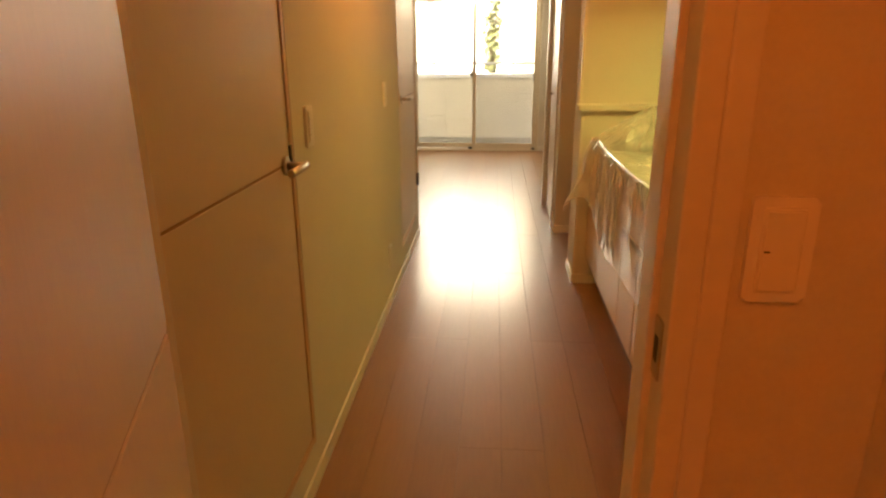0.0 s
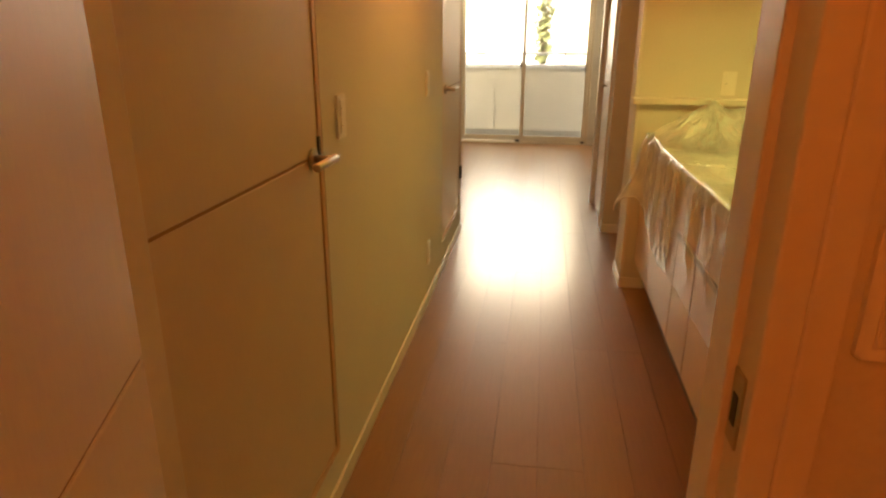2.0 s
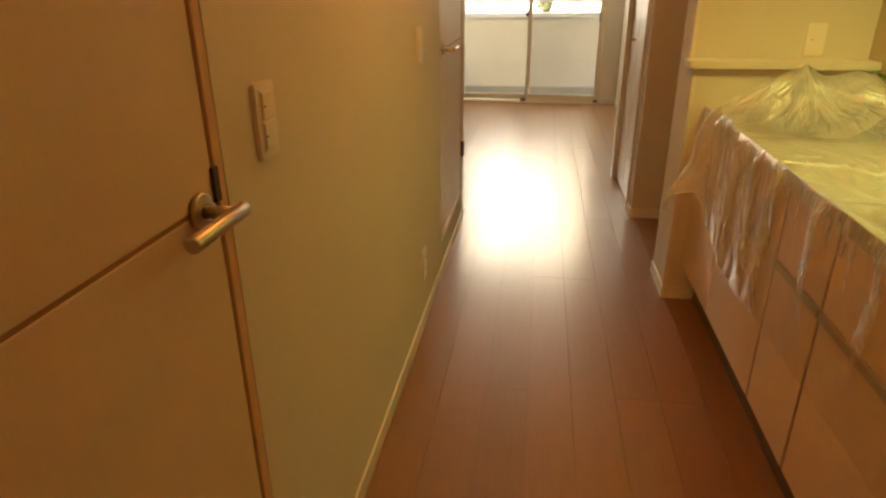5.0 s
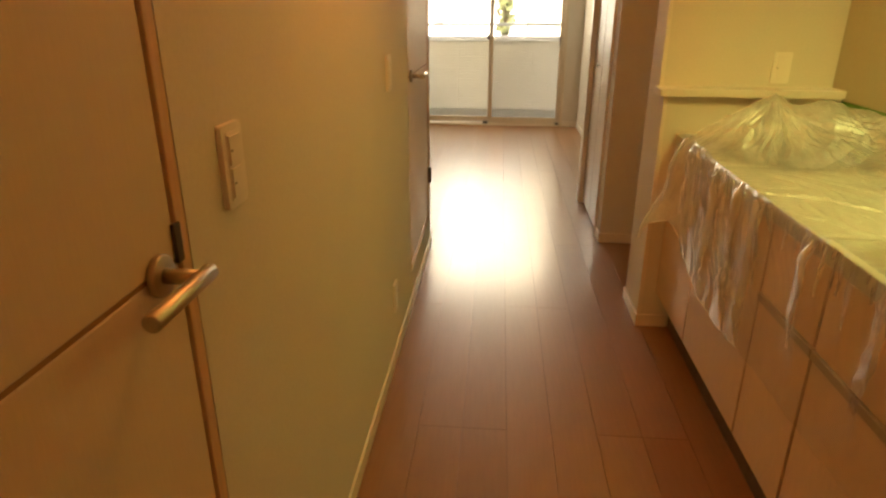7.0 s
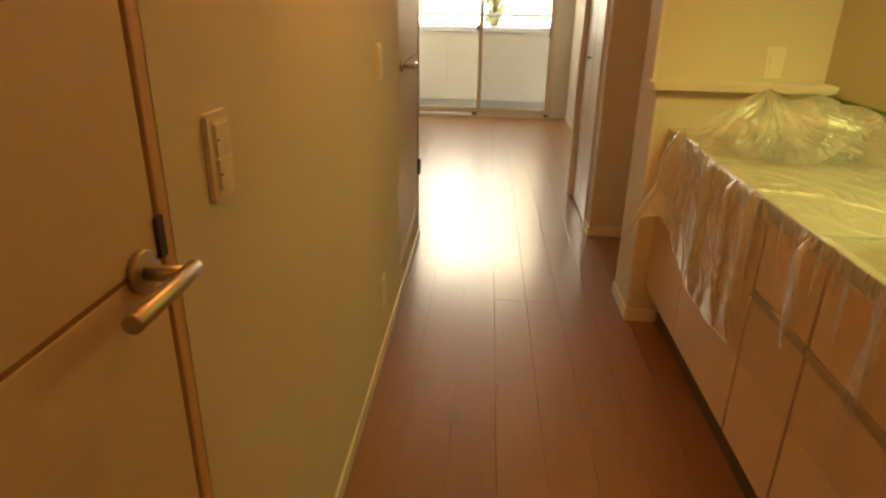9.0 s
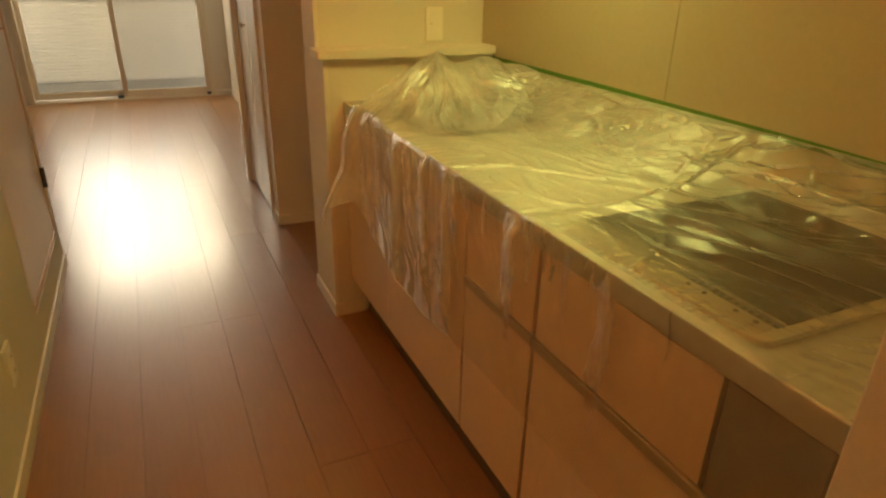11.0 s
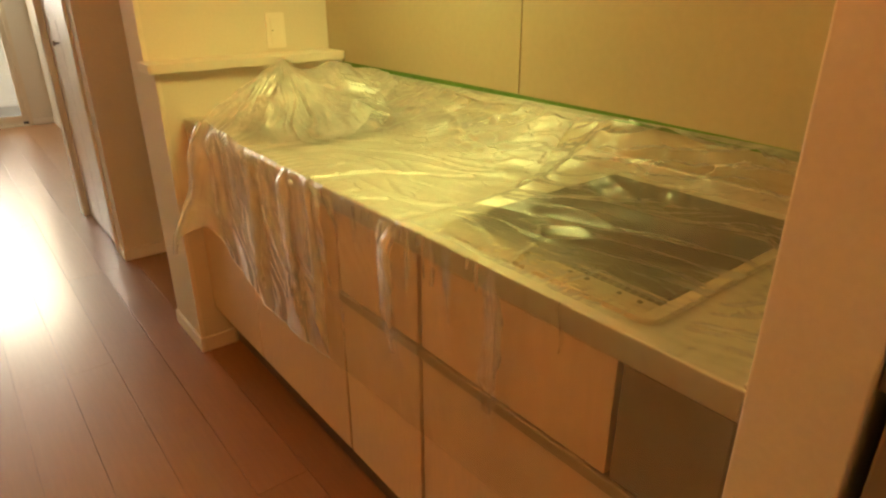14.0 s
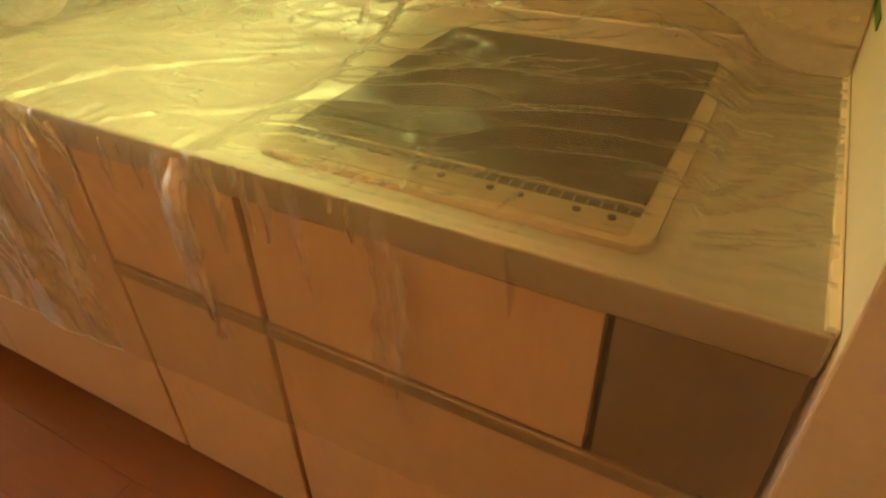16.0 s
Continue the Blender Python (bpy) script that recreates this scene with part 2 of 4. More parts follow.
structure("floor", cuboid((-2.5, 3.3, -0.12), (1.5, 13.69, -0.012)), SLAB, "dark underlay below glossy brown laminate floor boards", "floor")
structure("ceiling", cuboid((-2.6, 3.2, TOP), (1.6, 13.9, TOP + 0.15)), CEIL, "plain white papered ceiling", "ceiling")

# left corridor wall, in pieces round two doors with raised sills
DA0, DA1, DAZ = 5.94, 6.704, 0.165
DB0, DB1, DBZ = 8.732, 9.490, 0.195
DTOP = 2.02
left = joined(
    cuboid((LEFT - 0.10, 5.84, -0.01), (LEFT, DA0 - 0.02, TOP)),
    cuboid((LEFT - 0.10, DA0 - 0.02, -0.01), (LEFT, DA1 + 0.02, DAZ - 0.02)),
    cuboid((LEFT - 0.10, DA0 - 0.02, DTOP + 0.02), (LEFT, DA1 + 0.02, TOP)),
    cuboid((LEFT - 0.10, DA1 + 0.02, -0.01), (LEFT, DB0 - 0.02, TOP)),
    cuboid((LEFT - 0.10, DB0 - 0.02, -0.01), (LEFT, DB1 + 0.02, DBZ - 0.02)),
    cuboid((LEFT - 0.10, DB0 - 0.02, DTOP + 0.02), (LEFT, DB1 + 0.02, TOP)),
    cuboid((LEFT - 0.10, DB1 + 0.02, -0.01), (LEFT, 9.545, TOP)))
structure("wall_west", left, PAPER, "white papered corridor wall with two flush doors", "wall")
structure("wall_west_rooms", joined(cuboid((-1.5, 5.5, 0), (-1.4, 9.43, TOP)), cuboid((-1.4, 5.5, 0), (LEFT - 0.1, 5.6, TOP)),
          cuboid((-2.5, 9.435, 0), (LEFT - 0.1, 9.545, TOP))), PAPER, "white papered wall behind the closed doors", "wall")
structure("baseboard", joined(cuboid((LEFT - 0.002, 5.86, 0.0), (LEFT + 0.008, 9.55, 0.058), 0.002)), TRIM,
          "white baseboard strip along the corridor wall", "baseboard")

# unseen block, added to keep sun and sky light off the parapet
structure("wall_upper_storey", cuboid((-6.0, 3.2, TOP + 0.151), (6.0, 13.85, 6.5)), FACADE, "unseen plain block above the ceiling, added to shade the balcony", "wall")

# living room
structure("wall_living_west", cuboid((-2.5, 9.5, -0.01), (-2.4, 13.78, TOP)), PAPER, "white papered living room wall", "wall")
structure("wall_living_east", cuboid((0.866, 10.60, -0.01), (0.966, 13.78, TOP)), PAPER, "white papered wall beside the balcony window", "wall")
WX0, WX1, WTOP = -1.03, 0.682, 2.02
structure("wall_north", joined(cuboid((-2.5, WIN_Y - 0.04, -0.1), (WX0, WIN_Y + 0.12, TOP)), cuboid((WX1, WIN_Y - 0.04, -0.1), (1.0, WIN_Y + 0.12, TOP)),
          cuboid((WX0, WIN_Y - 0.04, WTOP), (WX1, WIN_Y + 0.12, TOP)), cuboid((WX0, WIN_Y - 0.06, -0.14), (WX1, WIN_Y + 0.12, -0.013))),
          PAPER, "white papered wall around the balcony window", "wall")
structure("baseboard_living", joined(cuboid((0.858, 10.62, 0), (0.868, 13.69, 0.058), 0.002), cuboid((0.69, 13.692, 0), (0.857, 13.702, 0.058), 0.002)),
          TRIM, "white baseboard strip in the living room", "baseboard")

# closet block with its frame, facing the corridor
CX = 0.560
structure("wall_closet_near", cuboid((CX + 0.002, 9.68, -0.01), (1.4, 9.80, TOP)), PAPER, "white papered closet wall facing the kitchen", "wall")
structure("wall_closet_far", cuboid((CX + 0.004, 10.50, -0.01), (1.4, 10.598, TOP)), PAPER, "white papered closet wall facing the living room", "wall")
structure("wall_closet_lintel", cuboid((CX + 0.006, 9.80, 2.02), (CX + 0.1, 10.50, TOP)), PAPER, "white papered strip above the closet door", "wall")
structure("wall_closet_back", cuboid((1.3, 9.80, -0.01), (1.4, 10.50, TOP)), PAPER, "white papered back wall of the closet", "wall")
structure("trim_closet", joined(cuboid((CX - 0.012, 9.80, 0), (CX + 0.05, 9.835, 2.02), 0.003), cuboid((CX - 0.03, 10.52, 0), (CX + 0.05, 10.61, 2.06), 0.003),
          cuboid((CX - 0.012, 9.836, 1.985), (CX + 0.05, 10.519, 2.02), 0.003)), TRIM, "white wooden frame around the folding closet door", "trim")
structure("baseboard_closet", joined(cuboid((CX - 0.006, 9.672, 0), (CX + 0.005, 9.799, 0.058), 0.002), cuboid((CX + 0.006, 9.670, 0), (1.29, 9.682, 0.058), 0.002)),
          TRIM, "white baseboard strip round the closet wall", "baseboard")

# stub wall at the end of the counter, thicker below its ledge
SX, SY = 0.575, 8.60
structure("wall_stub", joined(cuboid((SX, SY, -0.01), (BACK + 0.05, SY + 0.29, 1.020)), cuboid((SX + 0.001, SY + 0.10, 1.020), (BACK + 0.05, SY + 0.289, TOP))), PAPER,
          "white papered stub wall at the end of the kitchen counter", "wall")
structure("trim_stub", joined(cuboid((SX - 0.004, SY - 0.003, 0.06), (SX + 0.012, SY + 0.004, 1.02), 0.001), cuboid((SX - 0.004, SY + 0.096, 1.045), (SX + 0.012, SY + 0.104, TOP), 0.001)),
          TRIM, "thin white corner bead on the stub wall", "trim")
structure("baseboard_stub", joined(cuboid((SX - 0.008, SY - 0.008, 0), (SX + 0.002, SY + 0.296, 0.058), 0.002), cuboid((SX + 0.003, SY - 0.008, 0), (0.70, SY + 0.002, 0.058), 0.002)),
          TRIM, "white baseboard strip round the stub wall", "baseboard")
structure("wall_east", cuboid((BACK, 5.72, -0.01), (BACK + 0.1, 9.70, TOP)), PAPER, "white papered wall behind the kitchen", "wall")

# kitchen end wall
EY0, EY1, EX = 6.585, 6.692, 0.622
structure("wall_kitchen_end", cuboid((EX, EY0, -0.01), (BACK, EY1, TOP), 0.003), PAPER, "white papered wall end between kitchen and refrigerator niche", "wall")

# cross wall with the hall door
JX0, JX1 = -0.388, 0.294
structure("wall_south", joined(cuboid((JX1 + 0.03, HALL_Y, -0.01), (BACK, HALL_Y + 0.12, TOP)), cuboid((-0.60, HALL_Y, -0.01), (JX0 - 0.03, HALL_Y + 0.135, TOP)),
          cuboid((JX0 - 0.03, HALL_Y, 2.05), (JX1 + 0.03, HALL_Y + 0.12, TOP))), PAPER, "white papered cross wall with the hall doorway", "wall")
structure("door_frame", joined(
    cuboid((JX1, HALL_Y - 0.006, 0), (JX1 + 0.032, HALL_Y + 0.145, 2.05), 0.003), cuboid((JX0 - 0.032, HALL_Y - 0.006, 0), (JX0, HALL_Y + 0.145, 2.05), 0.003),
    cuboid((JX0 - 0.03, HALL_Y - 0.005, 2.02), (JX1 + 0.03, HALL_Y + 0.144, 2.052), 0.003),
    cuboid((JX1 - 0.010, HALL_Y + 0.045, 0), (JX1 + 0.004, HALL_Y + 0.085, 2.02), 0.002),
    cuboid((JX1 + 0.030, HALL_Y - 0.010, 0), (JX1 + 0.062, HALL_Y + 0.002, 2.08), 0.003)), TRIM, "painted wooden frame of the hall doorway", "door frame")

# entrance hall behind the first steps
structure("wall_hall", joined(cuboid((-0.72, 3.3, -0.01), (-0.62, 5.83, TOP)), cuboid((0.545, 3.3, -0.01), (0.66, 5.709, TOP)), cuboid((-0.62, 3.2, -0.01), (0.545, 3.3, TOP))),
          PAPER, "white papered walls of the entrance hall", "wall")


# ---- doors ----
def flush_door(name, y0, y1, z0, hinge_far, label, handle_y, handle_z):
    """A flush leaf in the corridor wall with a narrow edge strip, a groove at handle height and a lever."""
    root = thing(name, (LEFT, (y0 + y1) / 2, z0), label, "door", kind="structure")
    x = LEFT - 0.004
    gap = 0.008
    part("leaf_upper", cuboid((x - 0.035, y0 + gap, handle_z + 0.003), (x, y1 - gap, DTOP - gap), 0.0025), LEAF, root)
    part("leaf_lower", cuboid((x - 0.035, y0 + gap, z0 + gap), (x, y1 - gap, handle_z - 0.003), 0.0025), LEAF, root)
    part("groove", cuboid((x - 0.034, y0 + 0.02, handle_z - 0.003), (x - 0.0015, y1 - 0.02, handle_z + 0.003)), GROOVE, root, "dark brown groove across the door")
    part("edge_strip", joined(cuboid((x - 0.06, y0 - 0.0205, z0 - 0.0205), (x + 0.003, y0 + 0.003, DTOP + 0.0205), 0.002),
                              cuboid((x - 0.06, y1 - 0.003, z0 - 0.0205), (x + 0.003, y1 + 0.0205, DTOP + 0.0205), 0.002),
                              cuboid((x - 0.06, y0 + 0.003, z0 - 0.0205), (x + 0.002, y1 - 0.003, z0 + 0.003), 0.002),
                              cuboid((x - 0.06, y0 + 0.003, DTOP - 0.003), (x + 0.002, y1 - 0.003, DTOP + 0.0205), 0.002)), CASING, root, "narrow wooden door lining")
    # dark sheet behind the leaf, coloured as the shade in its gaps
    part("gap_filler", cuboid((x - 0.058, y0 + 0.003, z0 + 0.003), (x - 0.040, y1 - 0.003, DTOP - 0.003)), GAP_SHADE, root, "dark sheet painted as the shade in the gap behind the leaf")
    s = -1 if hinge_far else 1
    lever = part("door_handle", rod((x, handle_y, handle_z), (x + 0.010, handle_y, handle_z), 0.026, 28, 0.003), CHROME, root, "satin nickel lever handle", True)
    part("neck", rod((x + 0.004, handle_y, handle_z), (x + 0.055, handle_y, handle_z), 0.0095, 18), CHROME, lever, smooth=True)
    e = -s
    part("lever", rod((x + 0.055, handle_y + 0.022 * e * -1, handle_z), (x + 0.055, handle_y + 0.116 * e, handle_z), 0.0105, 20, 0.0025), CHROME, lever, smooth=True)
    return root


door_a = flush_door("door_1", DA0, DA1, DAZ, False, "closed flush beige door with a raised sill and nickel lever", 6.647, 1.054)
part("latch_plate", cuboid((LEFT - 0.004, DA1 - 0.014, 1.052), (LEFT + 0.0015, DA1 + 0.001, 1.102), 0.001), DARKMETAL, door_a, "dark metal latch plate in the door edge")
door_b = flush_door("door_2", DB0, DB1, DBZ, True, "closed flush beige door near the living room", 8.815, 1.063)
part("hinge", joined(cuboid((LEFT - 0.004, DB1 - 0.006, 0.40), (LEFT + 0.006, DB1 + 0.014, 0.49), 0.002), rod((LEFT + 0.008, DB1 + 0.004, 0.40), (LEFT + 0.008, DB1 + 0.004, 0.49), 0.006, 12)), DARKMETAL, door_b, "dark metal hinge")


def hall_door():
    """The hall's own leaf, hinged on the left jamb and standing open towards the camera's start."""
    root = thing("door_3", (-0.324, 5.725, 0.0), "open flush hall door with a horizontal groove", "door", kind="structure")
    w, t, zg = 0.63, 0.034, 1.008
    m = Matrix.Translation((-0.324, 5.725, 0)) @ Matrix.Rotation(radians(-71), 4, "Z")

    def placed(bm):
        bmesh.ops.transform(bm, matrix=m, verts=bm.verts[:])
        return bm
    part("leaf_upper", placed(cuboid((0, -t, zg + 0.0025), (w, 0, 2.01), 0.0025)), LEAF, root)
    part("leaf_lower", placed(cuboid((0, -t, 0.012), (w, 0, zg - 0.0025), 0.0025)), LEAF, root)
    part("groove", placed(cuboid((0.004, -t + 0.003, zg - 0.003), (w - 0.004, -0.003, zg + 0.003))), GROOVE, root, "dark brown groove across the door")


hall_door()

# strike plate in the right jamb
strike = thing("strike_plate", (JX1, 5.737, 1.0), "small steel strike plate in the door jamb", "strike plate")
part("plate", cuboid((JX1 - 0.0025, 5.722, 0.960), (JX1 + 0.001, 5.752, 1.038), 0.001), CHROME, strike)
part("slot", cuboid((JX1 - 0.0035, 5.730, 0.982), (JX1 - 0.0015, 5.744, 1.014)), RUBBER, strike, "dark latch opening")


# folding closet door
def closet_door():
    root = thing("door_4", (CX + 0.02, 10.17, 0), "closed white folding closet door with a small knob", "door", kind="structure")
    ys = (9.838, 10.175, 10.516)
    for a, b in zip(ys, ys[1:]):
        part("folding_leaf", cuboid((CX + 0.004, a + 0.003, 0.012), (CX + 0.03, b - 0.003, 1.98), 0.003), CLOSET, root)
    part("knob", joined(rod((CX + 0.006, 10.235, 1.0), (CX - 0.014, 10.235, 1.0), 0.005, 14), rod((CX - 0.012, 10.235, 1.0), (CX - 0.024, 10.235, 1.0), 0.012, 20, 0.003)), CHROME, root, "small nickel knob", True)


closet_door()


# ---- balcony window ----
def sash(root, x0, x1, y, name):
    f = 0.045
    z0, z1 = 0.03, 1.985
    fr = part(name, joined(cuboid((x0, y, z0), (x0 + f, y + 0.03, z1), 0.003), cuboid((x1 - f, y, z0), (x1, y + 0.03, z1), 0.003),
                           cuboid((x0 + f, y + 0.001, z0), (x1 - f, y + 0.029, z0 + 0.065), 0.003), cuboid((x0 + f, y + 0.001, z1 - 0.05), (x1 - f, y + 0.029, z1), 0.003)), ALU, root)
    p = part("pane", cuboid((x0 + f - 0.004, y + 0.012, z0 + 0.06), (x1 - f + 0.004, y + 0.017, z1 - 0.045)), GLASS, fr, "clear glass pane")
    p.visible_shadow = False
    return fr


win = thing("window_1", (-0.185, WIN_Y, 0), "sliding balcony window with two glass sashes in beige aluminium", "window", kind="structure")
part("window_frame", joined(cuboid((WX0 - 0.005, WIN_Y - 0.055, -0.012), (WX0 + 0.03, WIN_Y + 0.09, WTOP), 0.003), cuboid((WX1 - 0.03, WIN_Y - 0.055, -0.012), (WX1 + 0.005, WIN_Y + 0.09, WTOP), 0.003),
                            cuboid((WX0 + 0.03, WIN_Y - 0.054, 1.985), (WX1 - 0.03, WIN_Y + 0.089, WTOP), 0.003)), ALU, win)
part("window_sill", joined(cuboid((WX0 + 0.03, WIN_Y - 0.050, -0.012), (WX1 - 0.03, WIN_Y + 0.10, 0.016), 0.002), cuboid((WX0 + 0.03, WIN_Y - 0.014, 0.016), (WX1 - 0.03, WIN_Y - 0.008, 0.026))), ALU, win, "aluminium sliding track")
sash(win, WX0 + 0.03, -0.165, WIN_Y + 0.015, "sash_left")
right_sash = sash(win, -0.205, WX1 - 0.03, WIN_Y - 0.030, "sash_right")
part("lock", joined(cuboid((-0.230, WIN_Y - 0.028, 0.985), (-0.206, WIN_Y - 0.012, 1.055), 0.003), cuboid((-0.238, WIN_Y - 0.05, 1.0), (-0.214, WIN_Y - 0.03, 1.03), 0.004)), DARKMETAL, right_sash, "dark crescent lock")
part("pull", cuboid((0.600, WIN_Y - 0.036, 0.92), (0.614, WIN_Y - 0.028, 1.05), 0.002), DARKMETAL, right_sash, "recessed finger pull")
scr = part("insect_screen", joined(cuboid((-0.190, WIN_Y + 0.062, 0.03), (-0.165, WIN_Y + 0.082, 1.985), 0.002), cuboid((WX1 - 0.055, WIN_Y + 0.062, 0.03), (WX1 - 0.030, WIN_Y + 0.082, 1.985), 0.002),
                                   cuboid((-0.165, WIN_Y + 0.063, 0.03), (WX1 - 0.055, WIN_Y + 0.081, 0.06), 0.002)), ALU, win, "sliding frame of the insect screen")
part("mesh", cuboid((-0.166, WIN_Y + 0.0715, 0.058), (WX1 - 0.054, WIN_Y + 0.0725, 1.984)), SCREEN, scr, "fine grey insect mesh").visible_shadow = False
part("stopper", joined(cuboid((-0.262, WIN_Y - 0.034, 0.016), (-0.205, WIN_Y - 0.008, 0.046), 0.003)), RUBBER, win, "black rubber stopper on the track")
part("stopper", joined(cuboid((0.606, WIN_Y - 0.045, 0.014), (0.650, WIN_Y - 0.022, 0.040), 0.003)), RUBBER, win, "black rubber stopper on the track")

# balcony
structure("balcony_floor", cuboid((-2.6, WIN_Y + 0.121, -0.20), (1.6, 14.95, -0.09)), CONCRETE, "grey balcony floor", "balcony floor")


def parapet():
    root = thing("balcony_parapet", (-0.5, 14.78, -0.09), "pale ribbed balcony parapet with a white cap and handrail", "parapet", kind="structure")
    part("core", cuboid((-2.6, 14.775, -0.09), (1.6, 14.90, 0.93)), SIDING, root)
    x = -2.6
    for x1 in (-1.55, -0.635, 1.12, 1.6):
        z = 0.045
        while z < 0.90:
            part("siding_board", cuboid((x + 0.003, 14.757, z), (x1 - 0.003, 14.776, z + 0.0335), 0.003, 1), SIDING, root)
            z += 0.036
        x = x1
    part("base_strip", cuboid((-2.6, 14.750, -0.09), (1.6, 14.774, 0.035), 0.003), CONCRETE, root, "grey base strip")
    part("cap", cuboid((-2.62, 14.735, 0.925), (1.62, 14.93, 0.985), 0.006), WHITEMETAL, root, "white metal cap")
    part("handrail", cuboid((-2.6, 14.80, 1.115), (1.6, 14.86, 1.150), 0.008), WHITEMETAL, root, "white metal handrail")
    for px in (-2.3, -1.1, 0.98):
        part("rail_post", cuboid((px, 14.815, 0.98), (px + 0.03, 14.845, 1.118), 0.003), WHITEMETAL, root)


parapet()

# outside
structure("ground", cuboid((-900, 15.5, -3.4), (900, 1500, -3.2)), GROUND, "pale street ground beyond the balcony", "ground")


def house(name, x0, x1, y0, y1, h, wall, label, openings):
    root = thing(name, ((x0 + x1) / 2, (y0 + y1) / 2, -3.2), label, "house")
    part("wall", cuboid((x0, y0, -3.2), (x1, y1, h), 0.02), wall, root)
    part("roof", cuboid((x0 - 0.4, y0 - 0.4, h), (x1 + 0.4, y1 + 0.4, h + 0.25), 0.05), ROOF, root)
    for a, b, z0, z1 in openings:
        w = part("window", cuboid((a - 0.06, y0 - 0.05, z0 - 0.06), (b + 0.06, y0 + 0.02, z1 + 0.06), 0.01), WHITEMETAL, root)
        part("pane", cuboid((a, y0 - 0.06, z0), (b, y0 - 0.045, z1)), BLACKGLASS, w, "dark window glass")


house("neighbour_house", -11.0, -1.75, 25.5, 32.0, 6.4, FACADE, "pale rendered house across the street", [(-7.4, -6.0, -0.6, 0.7)])
# tall unseen part added: stands in for bright sky mirrored in the floor
house("neighbour_house", -1.65, 0.62, 24.0, 31.0, 8.5, WHITEWALL, "white rendered house with an unseen top added for the floor's bright reflection", [])
house("neighbour_house", 0.64, 9.0, 23.9, 29.0, 7.5, FACADE2, "beige rendered house across the street", [(3.2, 4.4, 0.2, 1.5)])


def tree(x, y, h, seed):
    rnd = random.Random(seed)
    root = thing("tree", (x, y, -3.2), "yellow-green leafy tree beside the house", "tree")
    part("trunk", joined(rod((x, y, -3.2), (x + 0.05, y, h - 1.2), 0.11, 10, radius2=0.04),
                         *[rod((x, y, h - 2.2 + 0.25 * k), (x + rnd.uniform(-.5, .5), y + rnd.uniform(-.4, .4), h - 1.4 + 0.3 * k), 0.035, 6, radius2=0.012) for k in range(5)]), BARK, root)
    bm = bmesh.new()
    for _ in range(650):
        r = rnd.random() ** 0.5
        a, c = rnd.uniform(0, 6.283), rnd.uniform(-1, 1)
        k = (1 - c * c) ** 0.5 * (0.75 + 0.25 * math.sin(5 * a))
        p = Vector((x + 0.30 * r * k * math.cos(a), y + 0.6 * r * k * math.sin(a), h - 1.3 + 1.5 * c * r))
        d = Vector((rnd.uniform(-1, 1), rnd.uniform(-1, 1), rnd.uniform(-1, 1))).normalized()
        e = d.orthogonal().normalized()
        s = rnd.uniform(0.05, 0.10)
        f = d.cross(e) * s * 0.5
        vs = [bm.verts.new(p + q) for q in (-e * s, f, e * s, -f)]
        bm.faces.new(vs)
    part("crown", bm, FOLIAGE, root)


tree(0.02, 21.5, 2.9, 4)


# ---- kitchen ----
FX, CT, CF = 0.640, 0.872, 0.637      # cabinet fronts, counter top, counter front
KZ = 0.165


def cabinet(y0, y1, label, fronts, rails=()):
    """A base unit: a carcass painted dark as the gaps' shade, fronts given as (y0, y1, z0, z1, name, material), and
    handle rails.
    """
    root = thing("base_cabinet", (0.95, (y0 + y1) / 2, 0), label, "cabinet", "kitchen base units")
    # the body's near-black colour is the shade between the fronts
    part("body", cuboid((FX + 0.022, y0 + 0.001, KZ), (BACK - 0.01, y1 - 0.001, CT - 0.046)), CARCASS_SHADE, root)
    part("toe_kick", cuboid((FX + 0.07, y0 + 0.001, 0), (FX + 0.086, y1 - 0.001, KZ)), KICK, root, "recessed dark toe kick board")
    for a, b, z0, z1, name, mat in fronts:
        part(name, cuboid((FX, a + (0.006 if name == "drawer" else 0.003), z0), (FX + 0.020, b - (0.006 if name == "drawer" else 0.003), z1), 0.0015), mat, root)
    for a, b, z in rails:
        part("handle_rail", joined(cuboid((FX - 0.006, a + 0.002, z - 0.011), (FX + 0.016, b - 0.002, z + 0.012), 0.003)), RAILM, root, "aluminium handle rail")


Y0, Y1, Y2, Y3, Y4, YG = SY - 0.004, 8.160, 7.613, 7.303, EY1 + 0.003, 6.856
cabinet(Y1, Y0, "pale laminate sink base unit beside the stub wall", [(Y1, Y0, KZ + 0.004, 0.826, "door", CABINET)])
cabinet(Y2, Y1, "pale laminate sink base unit with a plain door", [(Y2, Y1, KZ + 0.004, 0.826, "door", CABINET)])
cabinet(Y3, Y2, "pale laminate narrow drawer unit", [(Y3, Y2, KZ + 0.004, 0.606, "drawer", CABINET), (Y3, Y2, 0.634, 0.826, "drawer", CABINET)], [(Y3, Y2, 0.620)])
cabinet(Y4, Y3, "pale laminate wide drawer unit with a dark grill front",
        [(Y4, Y3, KZ + 0.004, 0.606, "drawer", CABINET), (YG, Y3, 0.634, 0.826, "drawer", CABINET), (Y4, YG, 0.634, 0.826, "grill_front", GRILL)], [(Y4, Y3, 0.620)])

